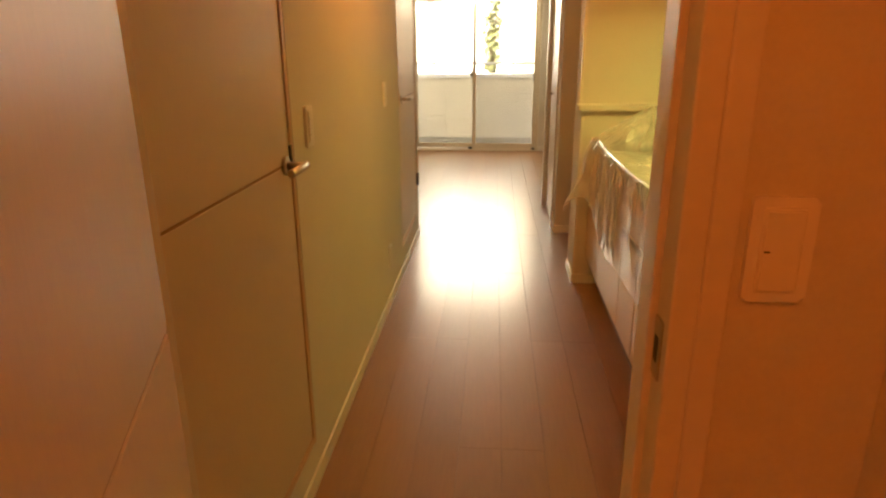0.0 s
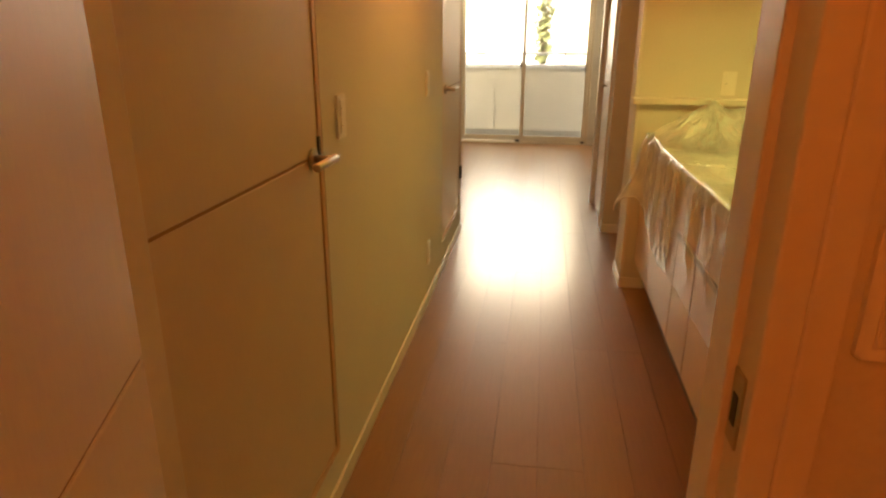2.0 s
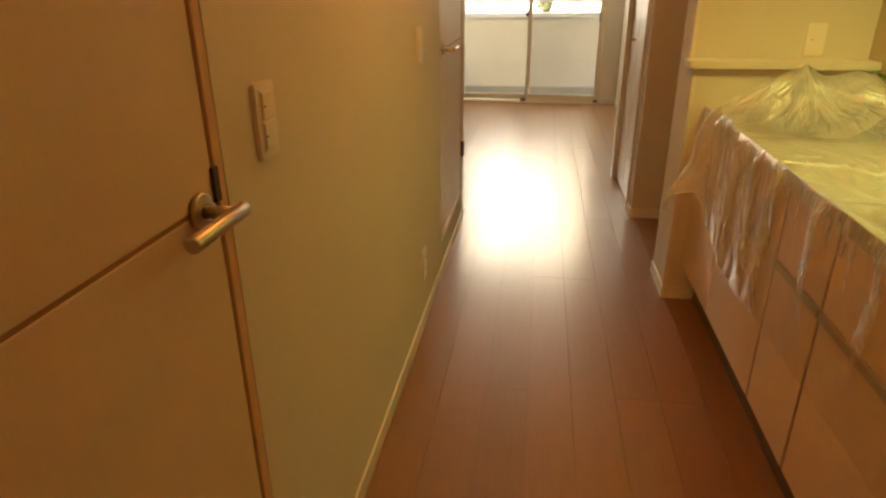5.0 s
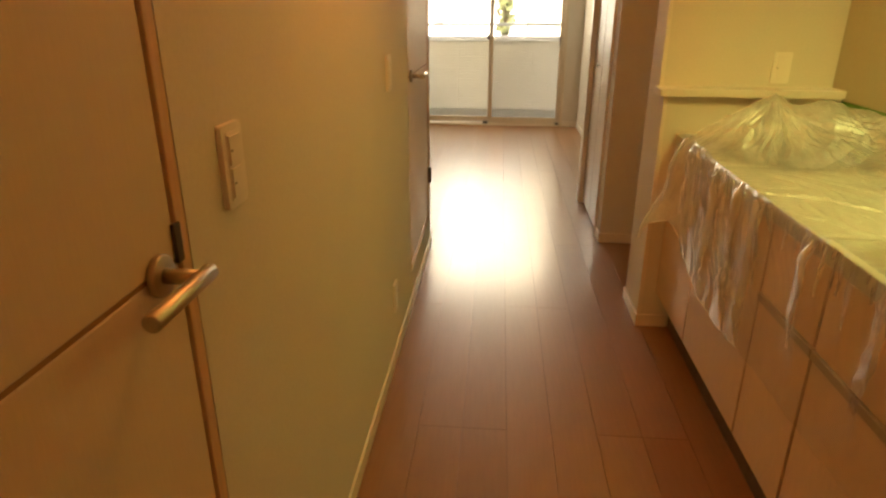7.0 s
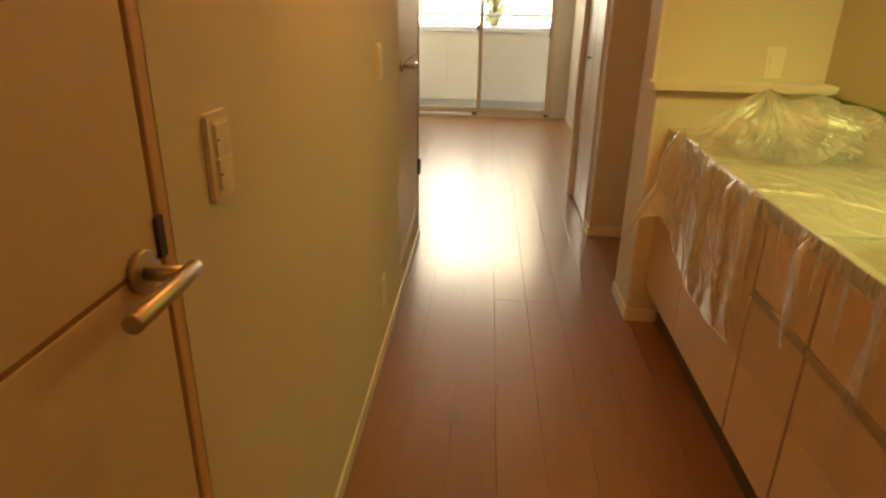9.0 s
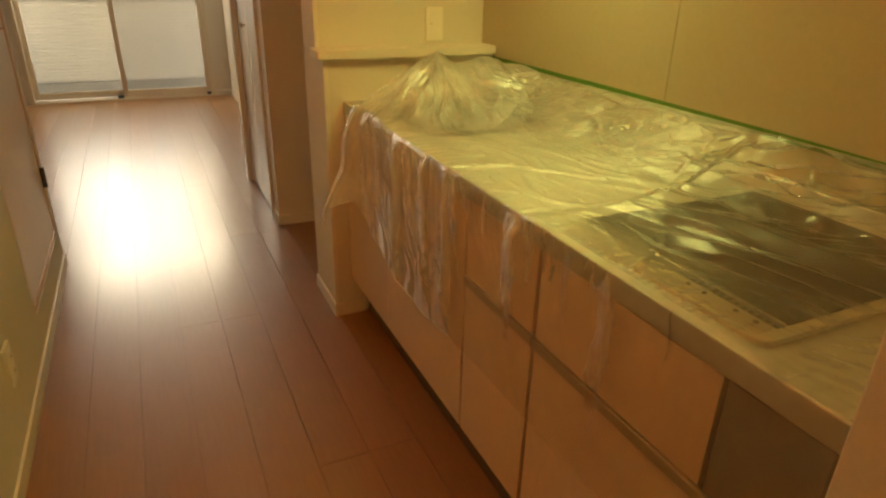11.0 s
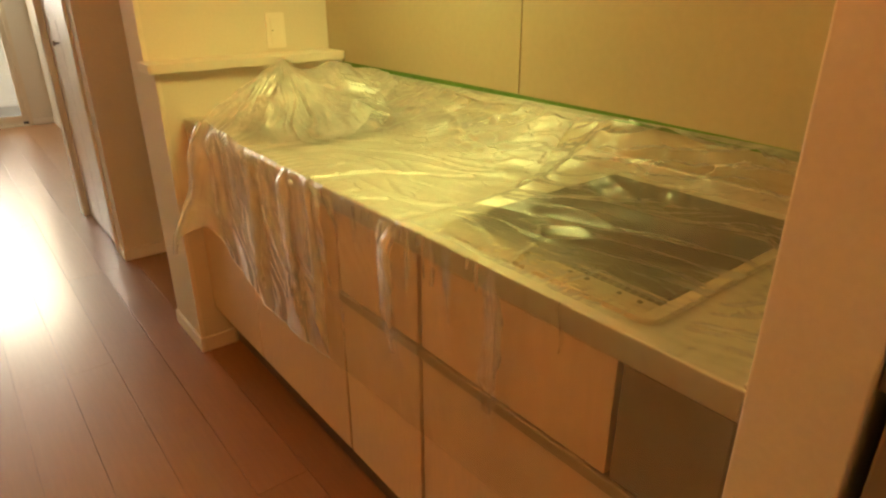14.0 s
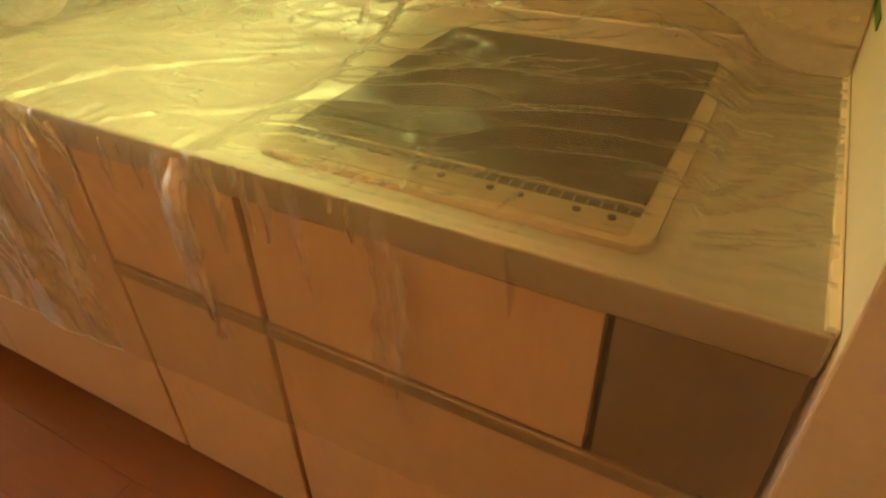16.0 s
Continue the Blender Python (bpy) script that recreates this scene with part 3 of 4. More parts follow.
# worktop with a recess for the sink
top = thing("worktop", (0.95, 7.64, CT), "brushed steel kitchen worktop under masking film", "worktop")
part("front_strip", cuboid((CF, Y4, CT - 0.044), (0.655, Y0, CT), 0.003), STEEL, top)
TT = CT + 0.0004
part("top_plate", joined(cuboid((CF + 0.005, Y4, CT - 0.043), (0.72, Y0, TT)), cuboid((1.16, Y4, CT - 0.043), (BACK - 0.002, Y0, TT)),
                         cuboid((0.72, Y4, CT - 0.043), (1.16, 7.99, TT)), cuboid((0.72, 8.48, CT - 0.043), (1.16, Y0, TT))), STEEL, top)
part("sealant", cuboid((0.642, EY1 + 0.0005, CT - 0.040), (BACK - 0.003, EY1 + 0.011, CT + 0.005), 0.002), TRIM, top, "pale sealant strip along the wall end")
part("upstand", cuboid((BACK - 0.014, Y4, CT - 0.001), (BACK - 0.001, Y0, CT + 0.035), 0.004), STEEL, top)
part("sink_basin", joined(cuboid((0.72, 7.99, 0.74), (1.16, 8.48, 0.706)), cuboid((0.714, 7.99, 0.70), (0.722, 8.48, CT - 0.002)), cuboid((1.158, 7.99, 0.70), (1.166, 8.48, CT - 0.002)),
                          cuboid((0.72, 7.984, 0.70), (1.16, 7.992, CT - 0.002)), cuboid((0.72, 8.478, 0.70), (1.16, 8.486, CT - 0.002))), STEEL, top, "steel sink basin")

# faucet below the film
fau = thing("kitchen_faucet", (0.93, 8.53, CT), "chrome kitchen faucet hidden under masking film", "faucet")
part("base", rod((0.93, 8.53, CT), (0.93, 8.53, CT + 0.05), 0.024, 20, 0.003), CHROME, fau, smooth=True)
part("spout", joined(rod((0.93, 8.53, CT + 0.04), (0.905, 8.36, 1.045), 0.012, 16), rod((0.905, 8.36, 1.05), (0.90, 8.34, 1.02), 0.013, 16)), CHROME, fau, smooth=True)
part("lever", rod((0.93, 8.53, CT + 0.05), (0.98, 8.48, CT + 0.12), 0.007, 12, 0.002), CHROME, fau, smooth=True)

# hob
hob = thing("gas_hob", (0.95, 7.08, CT), "built-in hob with dark glass and a pale metal frame", "hob")
HX0, HX1, HY0, HY1 = 0.673, 1.19, 6.841, 7.296
HZ = CT


def rounded_plate(x0, x1, y0, y1, z0, z1, r, n=6):
    """A slab with rounded corners in plan."""
    bm = bmesh.new()
    pts = []
    for cx, cy, a0 in ((x1 - r, y1 - r, 0), (x0 + r, y1 - r, 90), (x0 + r, y0 + r, 180), (x1 - r, y0 + r, 270)):
        for k in range(n + 1):
            a = radians(a0 + 90 * k / n)
            pts.append((cx + r * math.cos(a), cy + r * math.sin(a)))
    lo = [bm.verts.new((px, py, z0)) for px, py in pts]
    hi = [bm.verts.new((px, py, z1)) for px, py in pts]
    bm.faces.new(hi)
    bm.faces.new(lo[::-1])
    for i in range(len(pts)):
        j = (i + 1) % len(pts)
        bm.faces.new((lo[i], lo[j], hi[j], hi[i]))
    edge = [e for e in bm.edges if e.verts[0].co.z > z0 + 1e-6 and e.verts[1].co.z > z0 + 1e-6]
    bmesh.ops.bevel(bm, geom=edge, offset=min(0.003, (z1 - z0) * 0.45), segments=2, affect="EDGES", profile=0.5)
    return bm


part("frame", rounded_plate(HX0, HX1, HY0, HY1, HZ, HZ + 0.009, 0.022), HOBTRIM, hob, "pale metal hob frame")
part("control_strip", rounded_plate(HX0 + 0.010, HX0 + 0.046, HY0 + 0.022, HY1 - 0.010, HZ + 0.006, HZ + 0.0100, 0.006), HOBSTRIP, hob, "satin metal control strip")
part("glass_plate", rounded_plate(HX0 + 0.067, HX1 - 0.012, HY0 + 0.020, HY1 - 0.008, HZ + 0.006, HZ + 0.0115, 0.006), BLACKGLASS, hob, "dark glass plate")
part("glass_edge", cuboid((HX0 + 0.0635, HY0 + 0.020, HZ + 0.006), (HX0 + 0.0665, HY1 - 0.008, HZ + 0.0122), 0.0006), HOBTRIM, hob, "bright metal edge of the glass")
part("vent_slot", cuboid((HX0 + 0.047, HY0 + 0.020, HZ + 0.005), (HX0 + 0.063, HY1 - 0.010, HZ + 0.0096)), RUBBER, hob, "dark slot in front of the glass")
for k in range(30):
    yk = HY0 + 0.030 + k * 0.0136
    part("vent_rib", cuboid((HX0 + 0.048, yk, HZ + 0.009), (HX0 + 0.062, yk + 0.0022, HZ + 0.0104)), GRILL, hob)
for yk in (6.884, 6.918, 6.976, 7.008, 7.064, 7.098, 7.150, 7.205, 7.245):
    part("control_mark", rod((HX0 + 0.034, yk, HZ + 0.0098), (HX0 + 0.034, yk, HZ + 0.0112), 0.0042, 12), RUBBER, hob)
    part("control_label", cuboid((HX0 + 0.020, yk - 0.008, HZ + 0.0098), (HX0 + 0.0225, yk + 0.008, HZ + 0.0103)), PLATELINE, hob)

# wall panel behind the counter
pan = thing("wall_panel", (BACK, 7.6, CT + 0.035), "smooth cream kitchen wall panel with a vertical joint", "wall panel", kind="structure")
PJ = 7.668
part("panel", cuboid((BACK - 0.006, EY1 + 0.001, CT + 0.036), (BACK + 0.001, PJ - 0.0015, TOP), 0.0015), PANEL, pan)
part("panel", cuboid((BACK - 0.006, PJ + 0.0015, CT + 0.036), (BACK + 0.001, SY + 0.099, TOP), 0.0015), PANEL, pan)
part("joint", cuboid((BACK - 0.004, PJ - 0.002, CT + 0.036), (BACK - 0.001, PJ + 0.002, TOP)), PLATELINE, pan)

# ledge
led = thing("wall_ledge", (0.9, SY + 0.03, 1.02), "narrow white ledge on the half-height wall", "ledge", kind="structure")
part("board", rounded_plate(SX - 0.026, BACK - 0.007, SY - 0.030, SY + 0.099, 1.0205, 1.048, 0.012), TRIM, led)

# tape on the wall
tape = thing("masking_tape", (BACK, 7.6, 0.99), "green masking tape strip holding the film to the wall", "tape")
TAPE_RUN = ((SY - 0.003, 1.000), (7.95, 0.999), (7.25, 0.993), (6.90, 0.985), (EY1 + 0.003, 0.972))


def tape_strip():
    """Lengths of tape laid end to end along the wall, sinking a little towards the wall end."""
    bm = bmesh.new()
    for (ya, za), (yb, zb) in zip(TAPE_RUN, TAPE_RUN[1:]):
        ring = [[bm.verts.new((x, y, z + d)) for x, d in ((BACK - 0.0065, -0.0085), (BACK - 0.0085, -0.0085), (BACK - 0.0085, 0.0085), (BACK - 0.0065, 0.0085))]
                for y, z in ((ya, za), (yb, zb))]
        for k in range(4):
            bm.faces.new((ring[0][k], ring[0][(k + 1) % 4], ring[1][(k + 1) % 4], ring[1][k]))
    return bm


part("strip", tape_strip(), TAPE, tape)
part("strip", cuboid((1.13, EY1 + 0.0005, 0.962), (BACK - 0.0085, EY1 + 0.0022, 0.978)), TAPE, tape)


# masking film: taped to the wall, lying over the worktop, hanging down in front
PEAK = (0.895, 8.360)


def sm(a, b, v):
    k = min(1, max(0, (v - a) / (b - a)))
    return k * k * (3 - 2 * k)


def ridge(x, y, z=0.0):
    return 1 - abs(noise.noise((x, y, z))) * 2


def facets(x, y, z):
    """Crumpled foil: the upper envelope of tilted planes round scattered points."""
    best = -9.0
    for p in noise.voronoi((x, y, z))[1][:3]:
        g = noise.noise_vector((p[0] * 5.3, p[1] * 5.3, p[2] * 5.3 + 7.7))
        best = max(best, 0.6 * g[0] + (x - p[0]) * g[1] + (y - p[1]) * g[2])
    return best


CREASES = (((0.60, 7.72), (0.70, 7.690), 0.006), ((0.70, 7.690), (0.78, 7.655), 0.008), ((0.78, 7.655), (0.93, 7.49), 0.007), ((0.683, 7.768), (0.765, 7.774), 0.004),
           ((0.62, 7.55), (0.69, 7.485), 0.004), ((0.655, 7.075), (0.735, 7.105), 0.004), ((0.74, 7.12), (0.80, 7.15), 0.004), ((0.66, 6.975), (0.735, 6.965), 0.003))


def near_line(x, y, a, b):
    ax, ay, bx, by = a[0], a[1], b[0], b[1]
    k = min(1, max(0, ((x - ax) * (bx - ax) + (y - ay) * (by - ay)) / ((bx - ax) ** 2 + (by - ay) ** 2)))
    return math.hypot(x - ax - k * (bx - ax), y - ay - k * (by - ay)), k


def film_edge(x):
    """Where the film ends beside the stub wall, as y over x."""
    return 8.375 + 0.20 * sm(0.90, 1.235, x) + 0.008 * noise.noise((x * 9, 0, 21))


def film_height(x, y):
    # tent over the faucet, with a second lower peak towards the wall
    d, k = near_line(x, y, PEAK, (1.150, 8.345))
    a = math.atan2(y - PEAK[1], x - PEAK[0])
    reach = 0.34 + 0.03 * math.sin(5 * a + 0.6)
    h = max(0, 1 - d / reach)
    tent = (0.190 - 0.085 * k + 0.02 * math.sin(math.pi * 2 * k) * -1) * h ** 1.25
    body = sm(0.01, 0.12, d) * sm(reach, reach * 0.55, d)
    tent += body * (0.018 * (ridge(a * 3.4, d * 2.0, 11) - 0.5) + 0.013 * (ridge(a * 8.0 + 3 + 1.5 * noise.noise((a * 3, d * 9, 2)), d * 4, 12) - 0.5) + 0.008 * facets(a * 12, d * 16, 4))
    # the film sweeps up towards the tape on the wall
    lift = max(0, (x - 0.99) / (BACK - 0.045 - 0.99))
    sweep = 0.085 * lift ** 1.7 * sm(6.74, 7.02, y) * (1 + 0.25 * noise.noise((y * 5, x * 2, 31)))
    tent = max(0, tent, sweep) + 0.3 * max(0, min(tent, sweep))
    # crumpled zone along the wall
    u, w = x * 0.95 + y * 0.28, -x * 0.28 + y * 0.95
    crumple = sm(0.90 + 0.06 * noise.noise((y * 4, 0, 1)), 1.10, x) * sm(6.75, 6.95, y)
    wr = crumple * (0.009 + 0.009 * facets(u * 17, w * 8, 3) + 0.008 * facets(u * 40, w * 15, 6) + 0.006 * (ridge(u * 30 + 3 * noise.noise((u * 5, w * 7, 3)), w * 6, 8) - 0.4))
    wr += 0.0022 * max(0, noise.noise((u * 14, w * 5, 2))) + 0.0026 * facets(u * 30, w * 9, 9) * sm(0.64, 0.70, x) + 0.0018 * max(0, ridge(u * 16 + 2 * noise.noise((u * 4, w * 4, 1)), w * 3, 13) - 0.55) * 4 * sm(0.66, 0.74, x)
    for p, q, amp in CREASES:
        e, t = near_line(x + 0.010 * noise.noise((x * 14, y * 14, 1)), y + 0.012 * noise.noise((x * 14, y * 14, 2)), p, q)
        if e < 0.05:
            wr += amp * (0.7 + 0.6 * noise.noise((x * 30, y * 30, 5))) * math.exp(-(e / (0.006 + 0.004 * noise.noise((x * 12, y * 12, 8)))) ** 2)
    # long soft folds over the hob
    hob_zone = sm(6.80, 6.86, y) * sm(7.37, 7.31, y)
    wr += 0.010 * hob_zone + 0.019 * hob_zone * sm(0.76, 0.86, x) * (0.35 + noise.noise((x * 11 + y * 3.0, y * 1.7, 9)) + 0.35 * noise.noise((x * 25 + y * 8.0, y * 4, 19)))
    wr += 0.013 * hob_zone * sm(0.74, 0.82, x) * (ridge(x * 20 + y * 5 + 1.2 * noise.noise((x * 5, y * 5, 7)), y * 2.4, 23) - 0.3)
    gather = 0.0022 * sm(0.72, 0.655, x) * max(0, ridge(y * 31, x * 3, 4))
    return max(CT + 0.0035 + tent + max(0, wr) + gather, CT + 0.0035 + 0.0115 * sm(6.80, 6.83, y) * sm(7.33, 7.31, y))


PLEATS = ((8.30, 0.016, 0.95), (8.19, 0.012, 0.7), (8.04, 0.022, 1.0), (7.94, 0.012, 0.5), (7.83, 0.018, 0.9), (7.71, 0.016, 1.0), (7.66, 0.010, 0.6),
          (7.402, 0.014, 0.66), (7.368, 0.020, 0.76), (7.315, 0.009, 0.35), (7.19, 0.008, 0.4), (7.088, 0.019, 0.74), (6.95, 0.004, 0.25))
HEM = ((6.6, 0.45), (7.06, 0.452), (7.29, 0.445), (7.60, 0.435), (7.65, 0.440), (7.86, 0.418), (8.05, 0.432), (8.216, 0.481), (8.255, 0.500), (8.305, 0.600), (8.340, 0.580), (8.375, 0.508), (8.45, 0.505))


def hem_height(y):
    for (a, za), (b, zb) in zip(HEM, HEM[1:]):
        if y <= b:
            return za + (zb - za) * (y - a) / (b - a)
    return HEM[-1][1]


def film():
    root = thing("masking_film", (0.9, 7.6, CT), "clear crinkled plastic masking film over the worktop", "plastic film")
    ny = 600
    ya = EY1 + 0.005

    def sheet(name, rows, mat):
        nv = len(rows[0])
        verts = [p for row in rows for p in row]
        faces = [((i + 1) * nv + j, (i + 1) * nv + j + 1, i * nv + j + 1, i * nv + j) for i in range(len(rows) - 1) for j in range(nv - 1)]
        me = bpy.data.meshes.new(name)
        me.from_pydata(verts, [], faces)
        me.materials.append(mat)
        for p in me.polygons:
            p.use_smooth = True
        ob = new(name, me)
        ob.parent = root
        ob.matrix_parent_inverse = root.matrix_world.inverted()
        return ob

    wall_rows, top_rows, front_rows = [], [], []
    for i in range(ny + 1):
        u = i / ny
        nt, nh = 210, 70
        top = []
        for k in range(nt + 1):
            x = BACK - 0.045 + (CF - 0.003 - BACK + 0.045) * k / nt
            y = ya + (film_edge(x) - ya) * u
            top.append((x, y, film_height(x, y)))
        top_rows.append(top)
        x0, y0, z0 = top[0]
        wall = []
        for k in range(15):
            v = k / 14
            y = y0 + (0.03 * u * u) * (1 - v)
            b = 0.012 * math.sin(math.pi * v) * (0.4 + ridge(y0 * 6, v * 2, 1)) + 0.012 * math.sin(math.pi * v) * (0.4 + facets(y0 * 12, v * 2, 5))
            x = BACK - 0.0095 + (x0 - BACK + 0.0095) * v ** 2.2 - max(0, b)
            wall.append((min(x, BACK - 0.0092), y, 0.995 + (z0 - 0.995) * v ** 0.85))
        wall_rows.append(wall)
        x1, y1, z1 = top[-1]
        hem = hem_height(y1) + 0.006 * noise.noise((y1 * 17, 2, 5))
        loose = 0.35 + 0.65 * sm(7.50, 7.72, y1)
        flare = sm(8.26, 8.375, y1)
        front = [(x1, y1, z1)]
        for k in range(1, nh + 1):
            v = k / nh
            z = z1 + (hem - z1) * v
            yy = y1 + 0.05 * (v - 0.1) * (1 - flare)
            out = 0.0035 + 0.003 * sm(0, 0.08, v) + 0.012 * loose * v * (0.5 + 0.5 * noise.noise((y1 * 5, v * 1.2, 6)))
            for py, amp, reach in PLEATS:
                g = (yy - py - 0.02 * math.sin(4 * v + py * 20)) / (0.012 + 0.020 * v)
                if abs(g) < 3:
                    out += amp * math.exp(-g * g) * sm(0.0, 0.12, v) * sm(reach + 0.15, reach - 0.25, v)
            out += 0.0035 * (1 - sm(0.02, 0.16, v)) * sm(0, 0.02, v) * max(0, 0.5 + noise.noise((y1 * 45, v * 2, 14))) * 2
            out += 0.0020 * (0.5 + loose) * sm(0.1, 0.4, v) * (0.5 + facets(y1 * 16, z * 6, 7))
            out += 0.004 * loose * sm(0.04, 0.2, v) * (ridge(y1 * 15 + 4 * v + 2 * noise.noise((y1 * 6, v * 3, 2)), v * 1.6, 17) - 0.3)
            out += flare * (0.135 * v + 0.012 * math.sin(9 * v + y1 * 30))
            front.append((x1 - max(0.0012, out), y1 + flare * 0.015 * math.sin(5 * v), z))
        front_rows.append(front)
    sheet("wall_strip", wall_rows, FILM)
    near = next(i for i, row in enumerate(top_rows) if row[105][1] > 7.36)
    far = next(i for i, row in enumerate(top_rows) if row[105][1] > 8.02)
    sheet("film_over_hob", top_rows[:near + 1], CLEAR)
    sheet("top_sheet", top_rows[near:far + 1], FILM)
    sheet("film_over_faucet", top_rows[far:], TENT)
    split = next(i for i, row in enumerate(front_rows) if row[0][1] > 7.645)
    sheet("clinging_film", front_rows[:split + 1], CLING)
    drape = sheet("front_drape", front_rows[split:], DRAPE)

    def tube(points, radius):
        bm = bmesh.new()
        ring = []
        for i, p in enumerate(points):
            t = (Vector(points[min(i + 1, len(points) - 1)]) - Vector(points[max(i - 1, 0)])).normalized()
            a = t.orthogonal().normalized()
            b = t.cross(a)
            rad = radius * (1 + 0.5 * noise.noise((i * 0.35, radius * 90, 3)))
            ring.append([bm.verts.new(Vector(p) + (a * math.cos(q) + b * math.sin(q)) * rad) for q in (0, 1.257, 2.513, 3.770, 5.027)])
        for p, q in zip(ring, ring[1:]):
            for k in range(5):
                bm.faces.new((p[k], p[(k + 1) % 5], q[(k + 1) % 5], q[k]))
        return bm

    # doubled folds that run down from the worktop's edge; milky ribbons paint their glints
    def fold_streak(py, length, width, k0):
        i0 = min(range(len(front_rows)), key=lambda i: abs(front_rows[i][0][1] - py))
        ribbon = []
        last = int(70 * min(1, length))
        for k in range(1, last + 1):
            v = k / last
            half = width * (0.35 + 0.65 * math.sin(math.pi * min(1, v * 1.1)) + 0.45 * noise.noise((k * 0.22, k0, 2)))
            shift = 0.012 * noise.noise((k * 0.07, k0, 8)) + (0.012 * noise.noise((k0, 3, 3)) - 0.06 * sm(7.5, 7.65, py)) * v
            row = front_rows[i0][k]
            line = []
            for q in (-1.0, -0.5, 0.0, 0.5, 1.0):
                lift = 0.003 + 0.006 * (1 - q * q) * (0.5 + noise.noise((k * 0.3, q * 2, k0)))
                line.append((row[0] - max(0.002, lift), row[1] + shift + q * max(0.0015, half), row[2]))
            ribbon.append(line[::-1])
        return sheet("fold_streak", ribbon, FOLD_STREAK)

    for n_fold, (py, amp, reach) in enumerate(PLEATS):
        ob = fold_streak(py, reach * 0.85, 1.2 * amp, n_fold * 3.7)
        ob.parent = drape
        ob.matrix_parent_inverse = drape.matrix_world.inverted()
    rng = random.Random(5)
    for n_fold in range(34):
        ob = fold_streak(7.10 + 1.22 * rng.random() ** 0.7, 0.06 + 0.16 * rng.random() ** 2, 0.004 + 0.007 * rng.random(), n_fold * 5.1 + 90)
        ob.parent = drape
        ob.matrix_parent_inverse = drape.matrix_world.inverted()
    part("rolled_edge", tube(front_rows[-1][2:], 0.008), ROLL, drape, "rolled crumpled film edge", True)
    part("hem", tube([row[-1] for row in front_rows[split:]][::3], 0.0018), ROLL, drape, "curled lower film hem", True)


film()


# ---- switches and outlets ----
def wall_plate(name, label, category, m, rockers):
    """A 70 x 120 mm plate on a wall. m: its middle, x across the wall, z out of it."""
    root = new(name)
    root.empty_display_size = 0.05
    root.matrix_world = m
    tagged(root, label, category)

    def local(bm):
        bmesh.ops.transform(bm, matrix=m, verts=bm.verts[:])
        return bm
    part("plate", local(rounded_plate(-0.035, 0.035, -0.060, 0.060, 0, 0.008, 0.006)), PLATE, root)
    part("insert", local(cuboid((-0.0225, -0.049, 0.007), (0.0225, 0.049, 0.0095), 0.001)), PLATE, root)
    for kind, y0, y1 in rockers:
        if kind == "rocker":
            part("rocker", local(cuboid((-0.0205, y0, 0.009), (0.0205, y1, 0.0125), 0.0015)), PLATE, root)
            part("indicator", local(cuboid((-0.019, (y0 + y1) / 2 - 0.001, 0.012), (-0.013, (y0 + y1) / 2 + 0.001, 0.0132))), RUBBER, root, "tiny dark indicator window")
        else:
            s = part("socket", local(cuboid((-0.019, y0, 0.009), (0.019, y1, 0.011), 0.001)), PLATE, root)
            mid = (y0 + y1) / 2
            part("slot", local(cuboid((-0.0075, mid - 0.005, 0.0105), (-0.0055, mid + 0.005, 0.0114))), RUBBER, s)
            part("slot", local(cuboid((0.0055, mid - 0.005, 0.0105), (0.0075, mid + 0.005, 0.0114))), RUBBER, s)
    return root


def on_left(y, z):
    return Matrix.Translation((LEFT, y, z)) @ Matrix(((0, 0, 1, 0), (1, 0, 0, 0), (0, 1, 0, 0), (0, 0, 0, 1)))


def on_south(x, y, z):
    return Matrix.Translation((x, y, z)) @ Matrix(((1, 0, 0, 0), (0, 0, -1, 0), (0, 1, 0, 0), (0, 0, 0, 1)))


wall_plate("light_switch", "white double light switch plate on the corridor wall", "light switch", on_left(6.870, 1.133), [("rocker", -0.045, -0.002), ("rocker", 0.002, 0.045)])
wall_plate("light_switch", "white triple light switch plate near the living room", "light switch", on_left(8.212, 1.133), [("rocker", -0.045, -0.017), ("rocker", -0.014, 0.014), ("rocker", 0.017, 0.045)])
wall_plate("power_outlet", "white double power outlet low on the corridor wall", "power outlet", on_left(8.227, 0.277), [("socket", -0.044, -0.003), ("socket", 0.003, 0.044)])
wall_plate("light_switch", "pale single switch plate on the wall above the ledge", "light switch", on_south(1.035, SY + 0.10, 1.122), [("rocker", -0.044, 0.044)])
wall_plate("light_switch", "wide single rocker switch in orange lamp light", "light switch", on_south(0.403, HALL_Y, 1.137), [("rocker", -0.046, 0.046)])


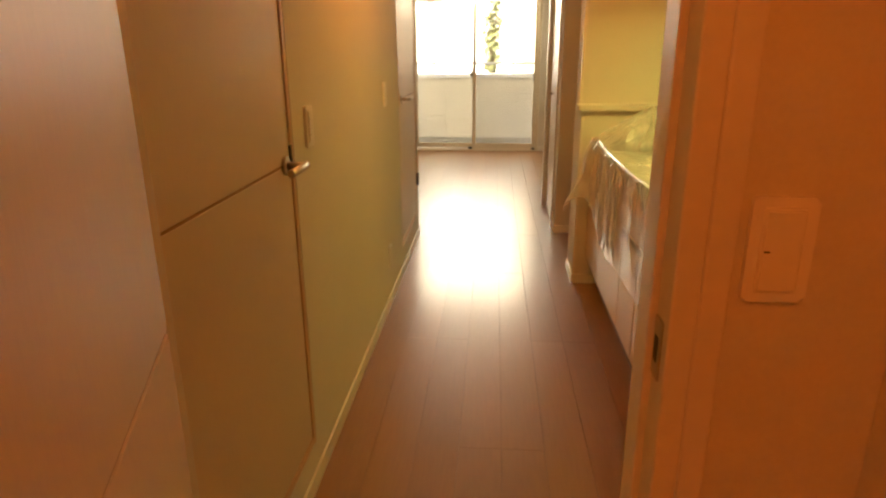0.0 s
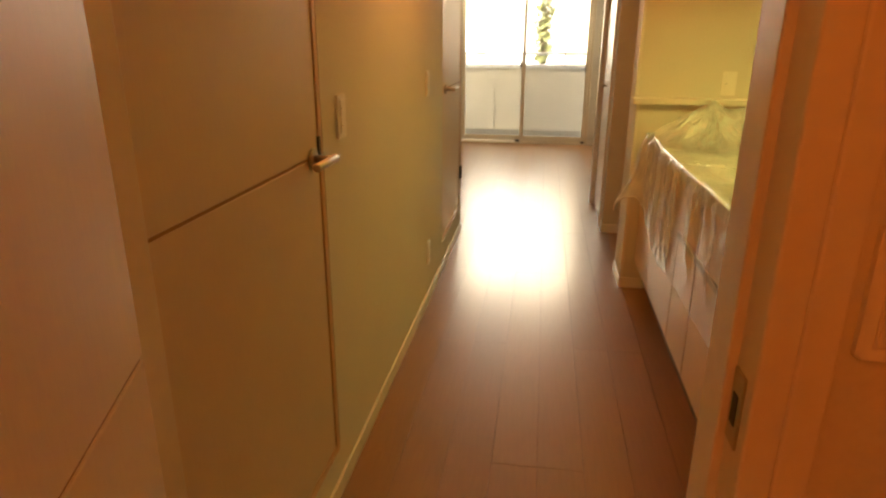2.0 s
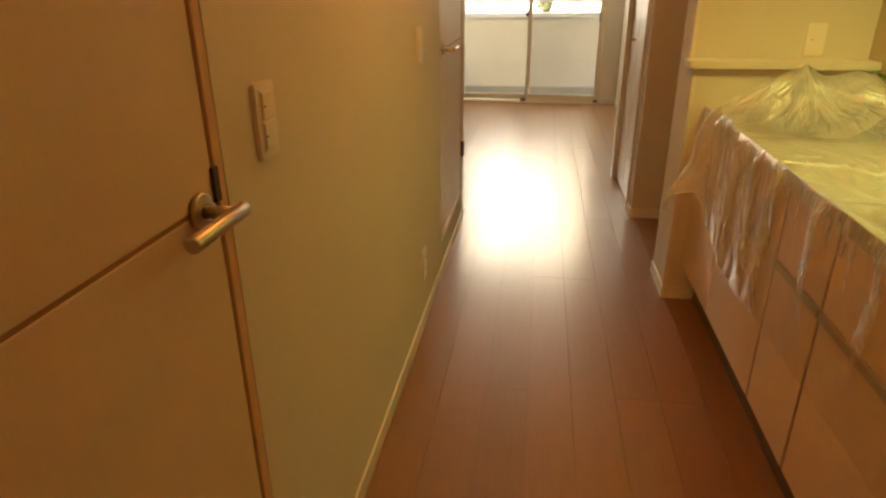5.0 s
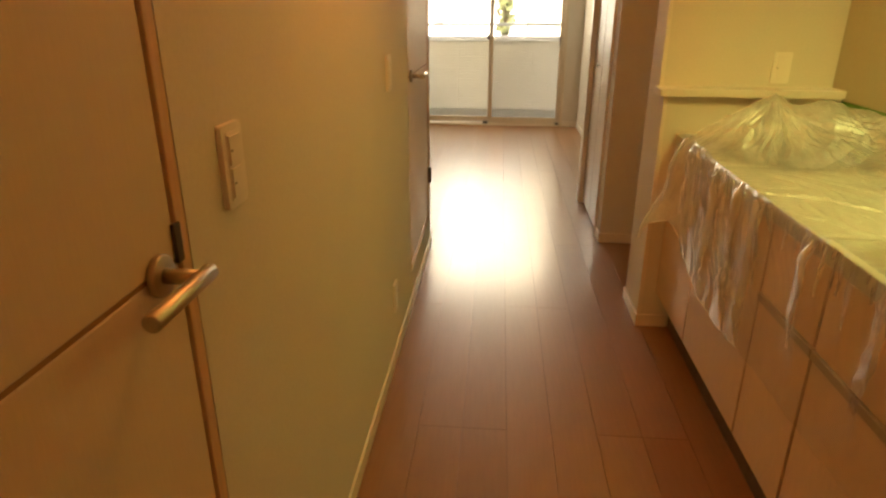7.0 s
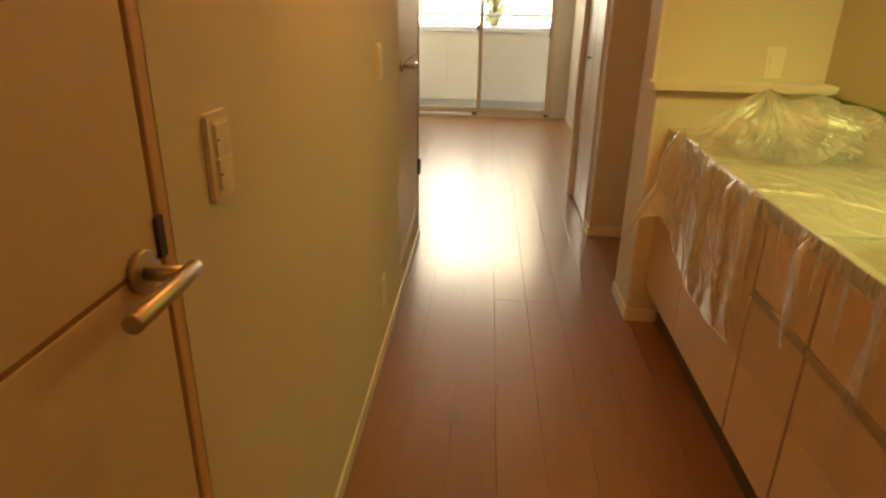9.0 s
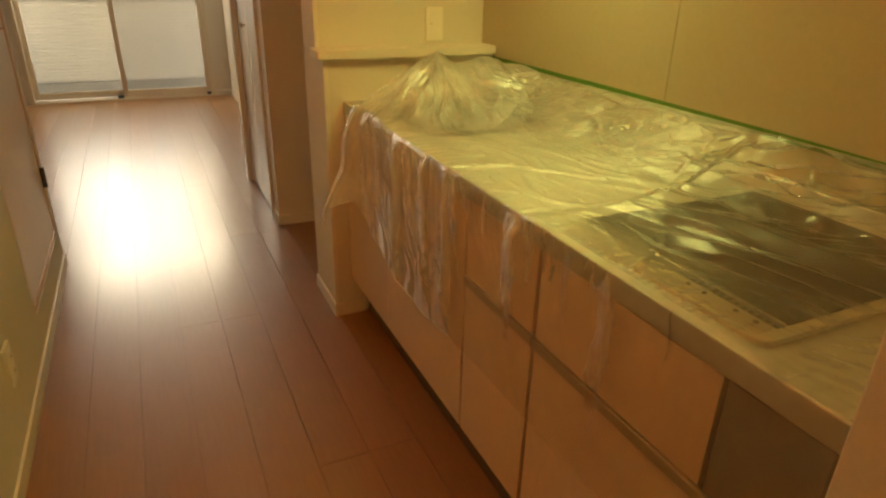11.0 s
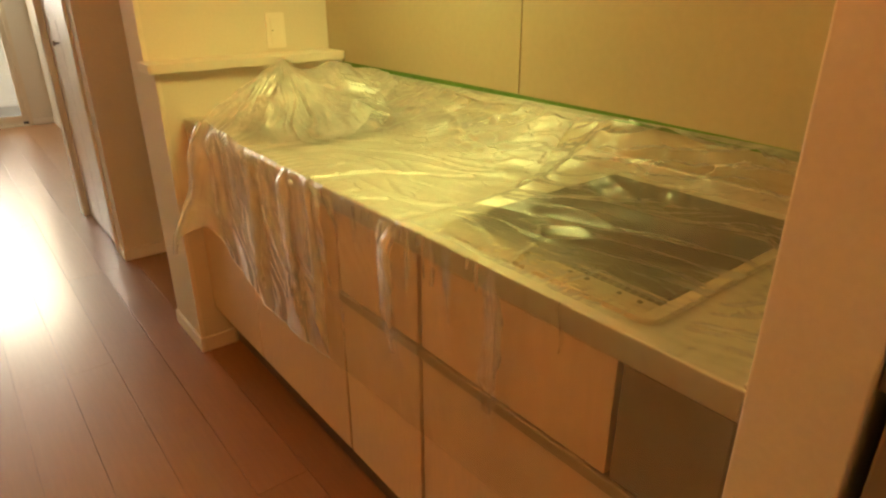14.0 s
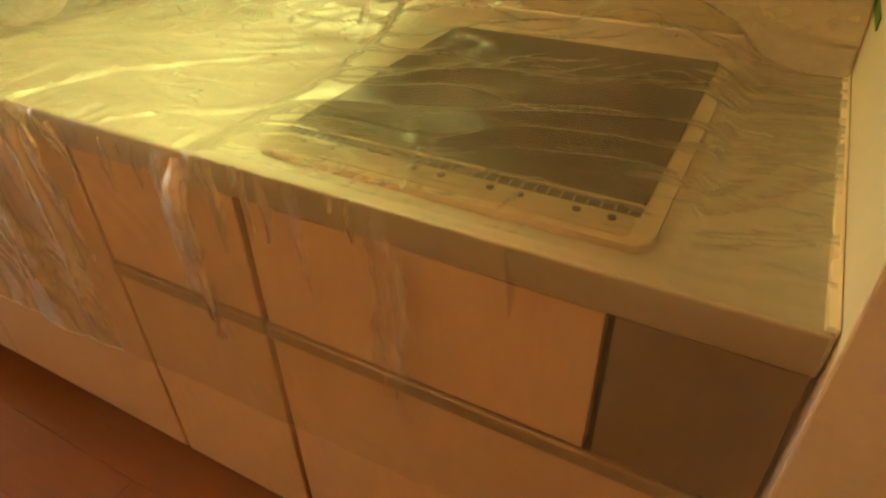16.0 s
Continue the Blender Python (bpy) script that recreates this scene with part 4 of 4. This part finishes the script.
# ---- refrigerator in the niche ----
fr = thing("refrigerator", (0.95, 6.22, 0), "small dark grey refrigerator standing in the niche", "refrigerator")
part("body", cuboid((0.70, 5.90, 0.03), (1.22, 6.545, 1.06), 0.012), FRIDGE, fr)
part("top_cap", cuboid((0.630, 5.90, 0.942), (0.76, 6.5835, 1.072), 0.002), FRIDGE, fr)
part("door", cuboid((0.630, 5.90, 0.05), (0.698, 6.570, 0.940), 0.003), FRIDGE, fr)
part("handle", joined(cuboid((0.604, 6.16, 0.755), (0.616, 6.535, 0.770), 0.004), cuboid((0.604, 6.523, 0.745), (0.616, 6.537, 0.800), 0.004), cuboid((0.604, 6.523, 0.788), (0.640, 6.537, 0.802), 0.004), cuboid((0.604, 6.16, 0.755), (0.640, 6.174, 0.770), 0.004)), DARKMETAL, fr, "bent grey door handle")
part("foot", rod((0.72, 6.46, 0), (0.72, 6.46, 0.035), 0.015, 12), RUBBER, fr)
part("foot", rod((0.72, 5.96, 0), (0.72, 5.96, 0.035), 0.015, 12), RUBBER, fr)
part("foot", rod((1.18, 6.46, 0), (1.18, 6.46, 0.035), 0.015, 12), RUBBER, fr)
part("foot", rod((1.18, 5.96, 0), (1.18, 5.96, 0.035), 0.015, 12), RUBBER, fr)


# ---- floor boards ----
def boards():
    floor_ob = bpy.data.objects["floor"]
    width, full, gap = 0.1515, 1.818, 0.0004
    shapes = {}

    def board_mesh(length):
        key = round(length, 3)
        if key not in shapes:
            bm = bmesh.new()
            c, d = 0.0004, 0.0003
            hx, hy = width / 2 - gap, length / 2 - gap
            ring = [[bm.verts.new((sx * (hx - i), sy * (hy - i), z)) for sx, sy in ((-1, -1), (1, -1), (1, 1), (-1, 1))] for i, z in ((0, -0.012), (0, -d), (c, 0))]
            for a, b in zip(ring, ring[1:]):
                for k in range(4):
                    bm.faces.new((a[k], a[(k + 1) % 4], b[(k + 1) % 4], b[k]))
            bm.faces.new(ring[2])
            shapes[key] = mesh_of("board", bm, FLOOR)
        return shapes[key]

    for k in range(-16, 9):
        x = -0.016 + width * (k + 0.5)
        pair = k // 2
        start = 7.79 if pair % 2 else 8.74
        start -= full * 3
        y = start
        while y < 13.690:
            a, b = max(y, 3.3), min(y + full, 13.690)
            if b - a > 0.02:
                ob = new("board", board_mesh(b - a))
                ob.location = (x, (a + b) / 2, 0)
                ob.parent = floor_ob
            y += full


boards()
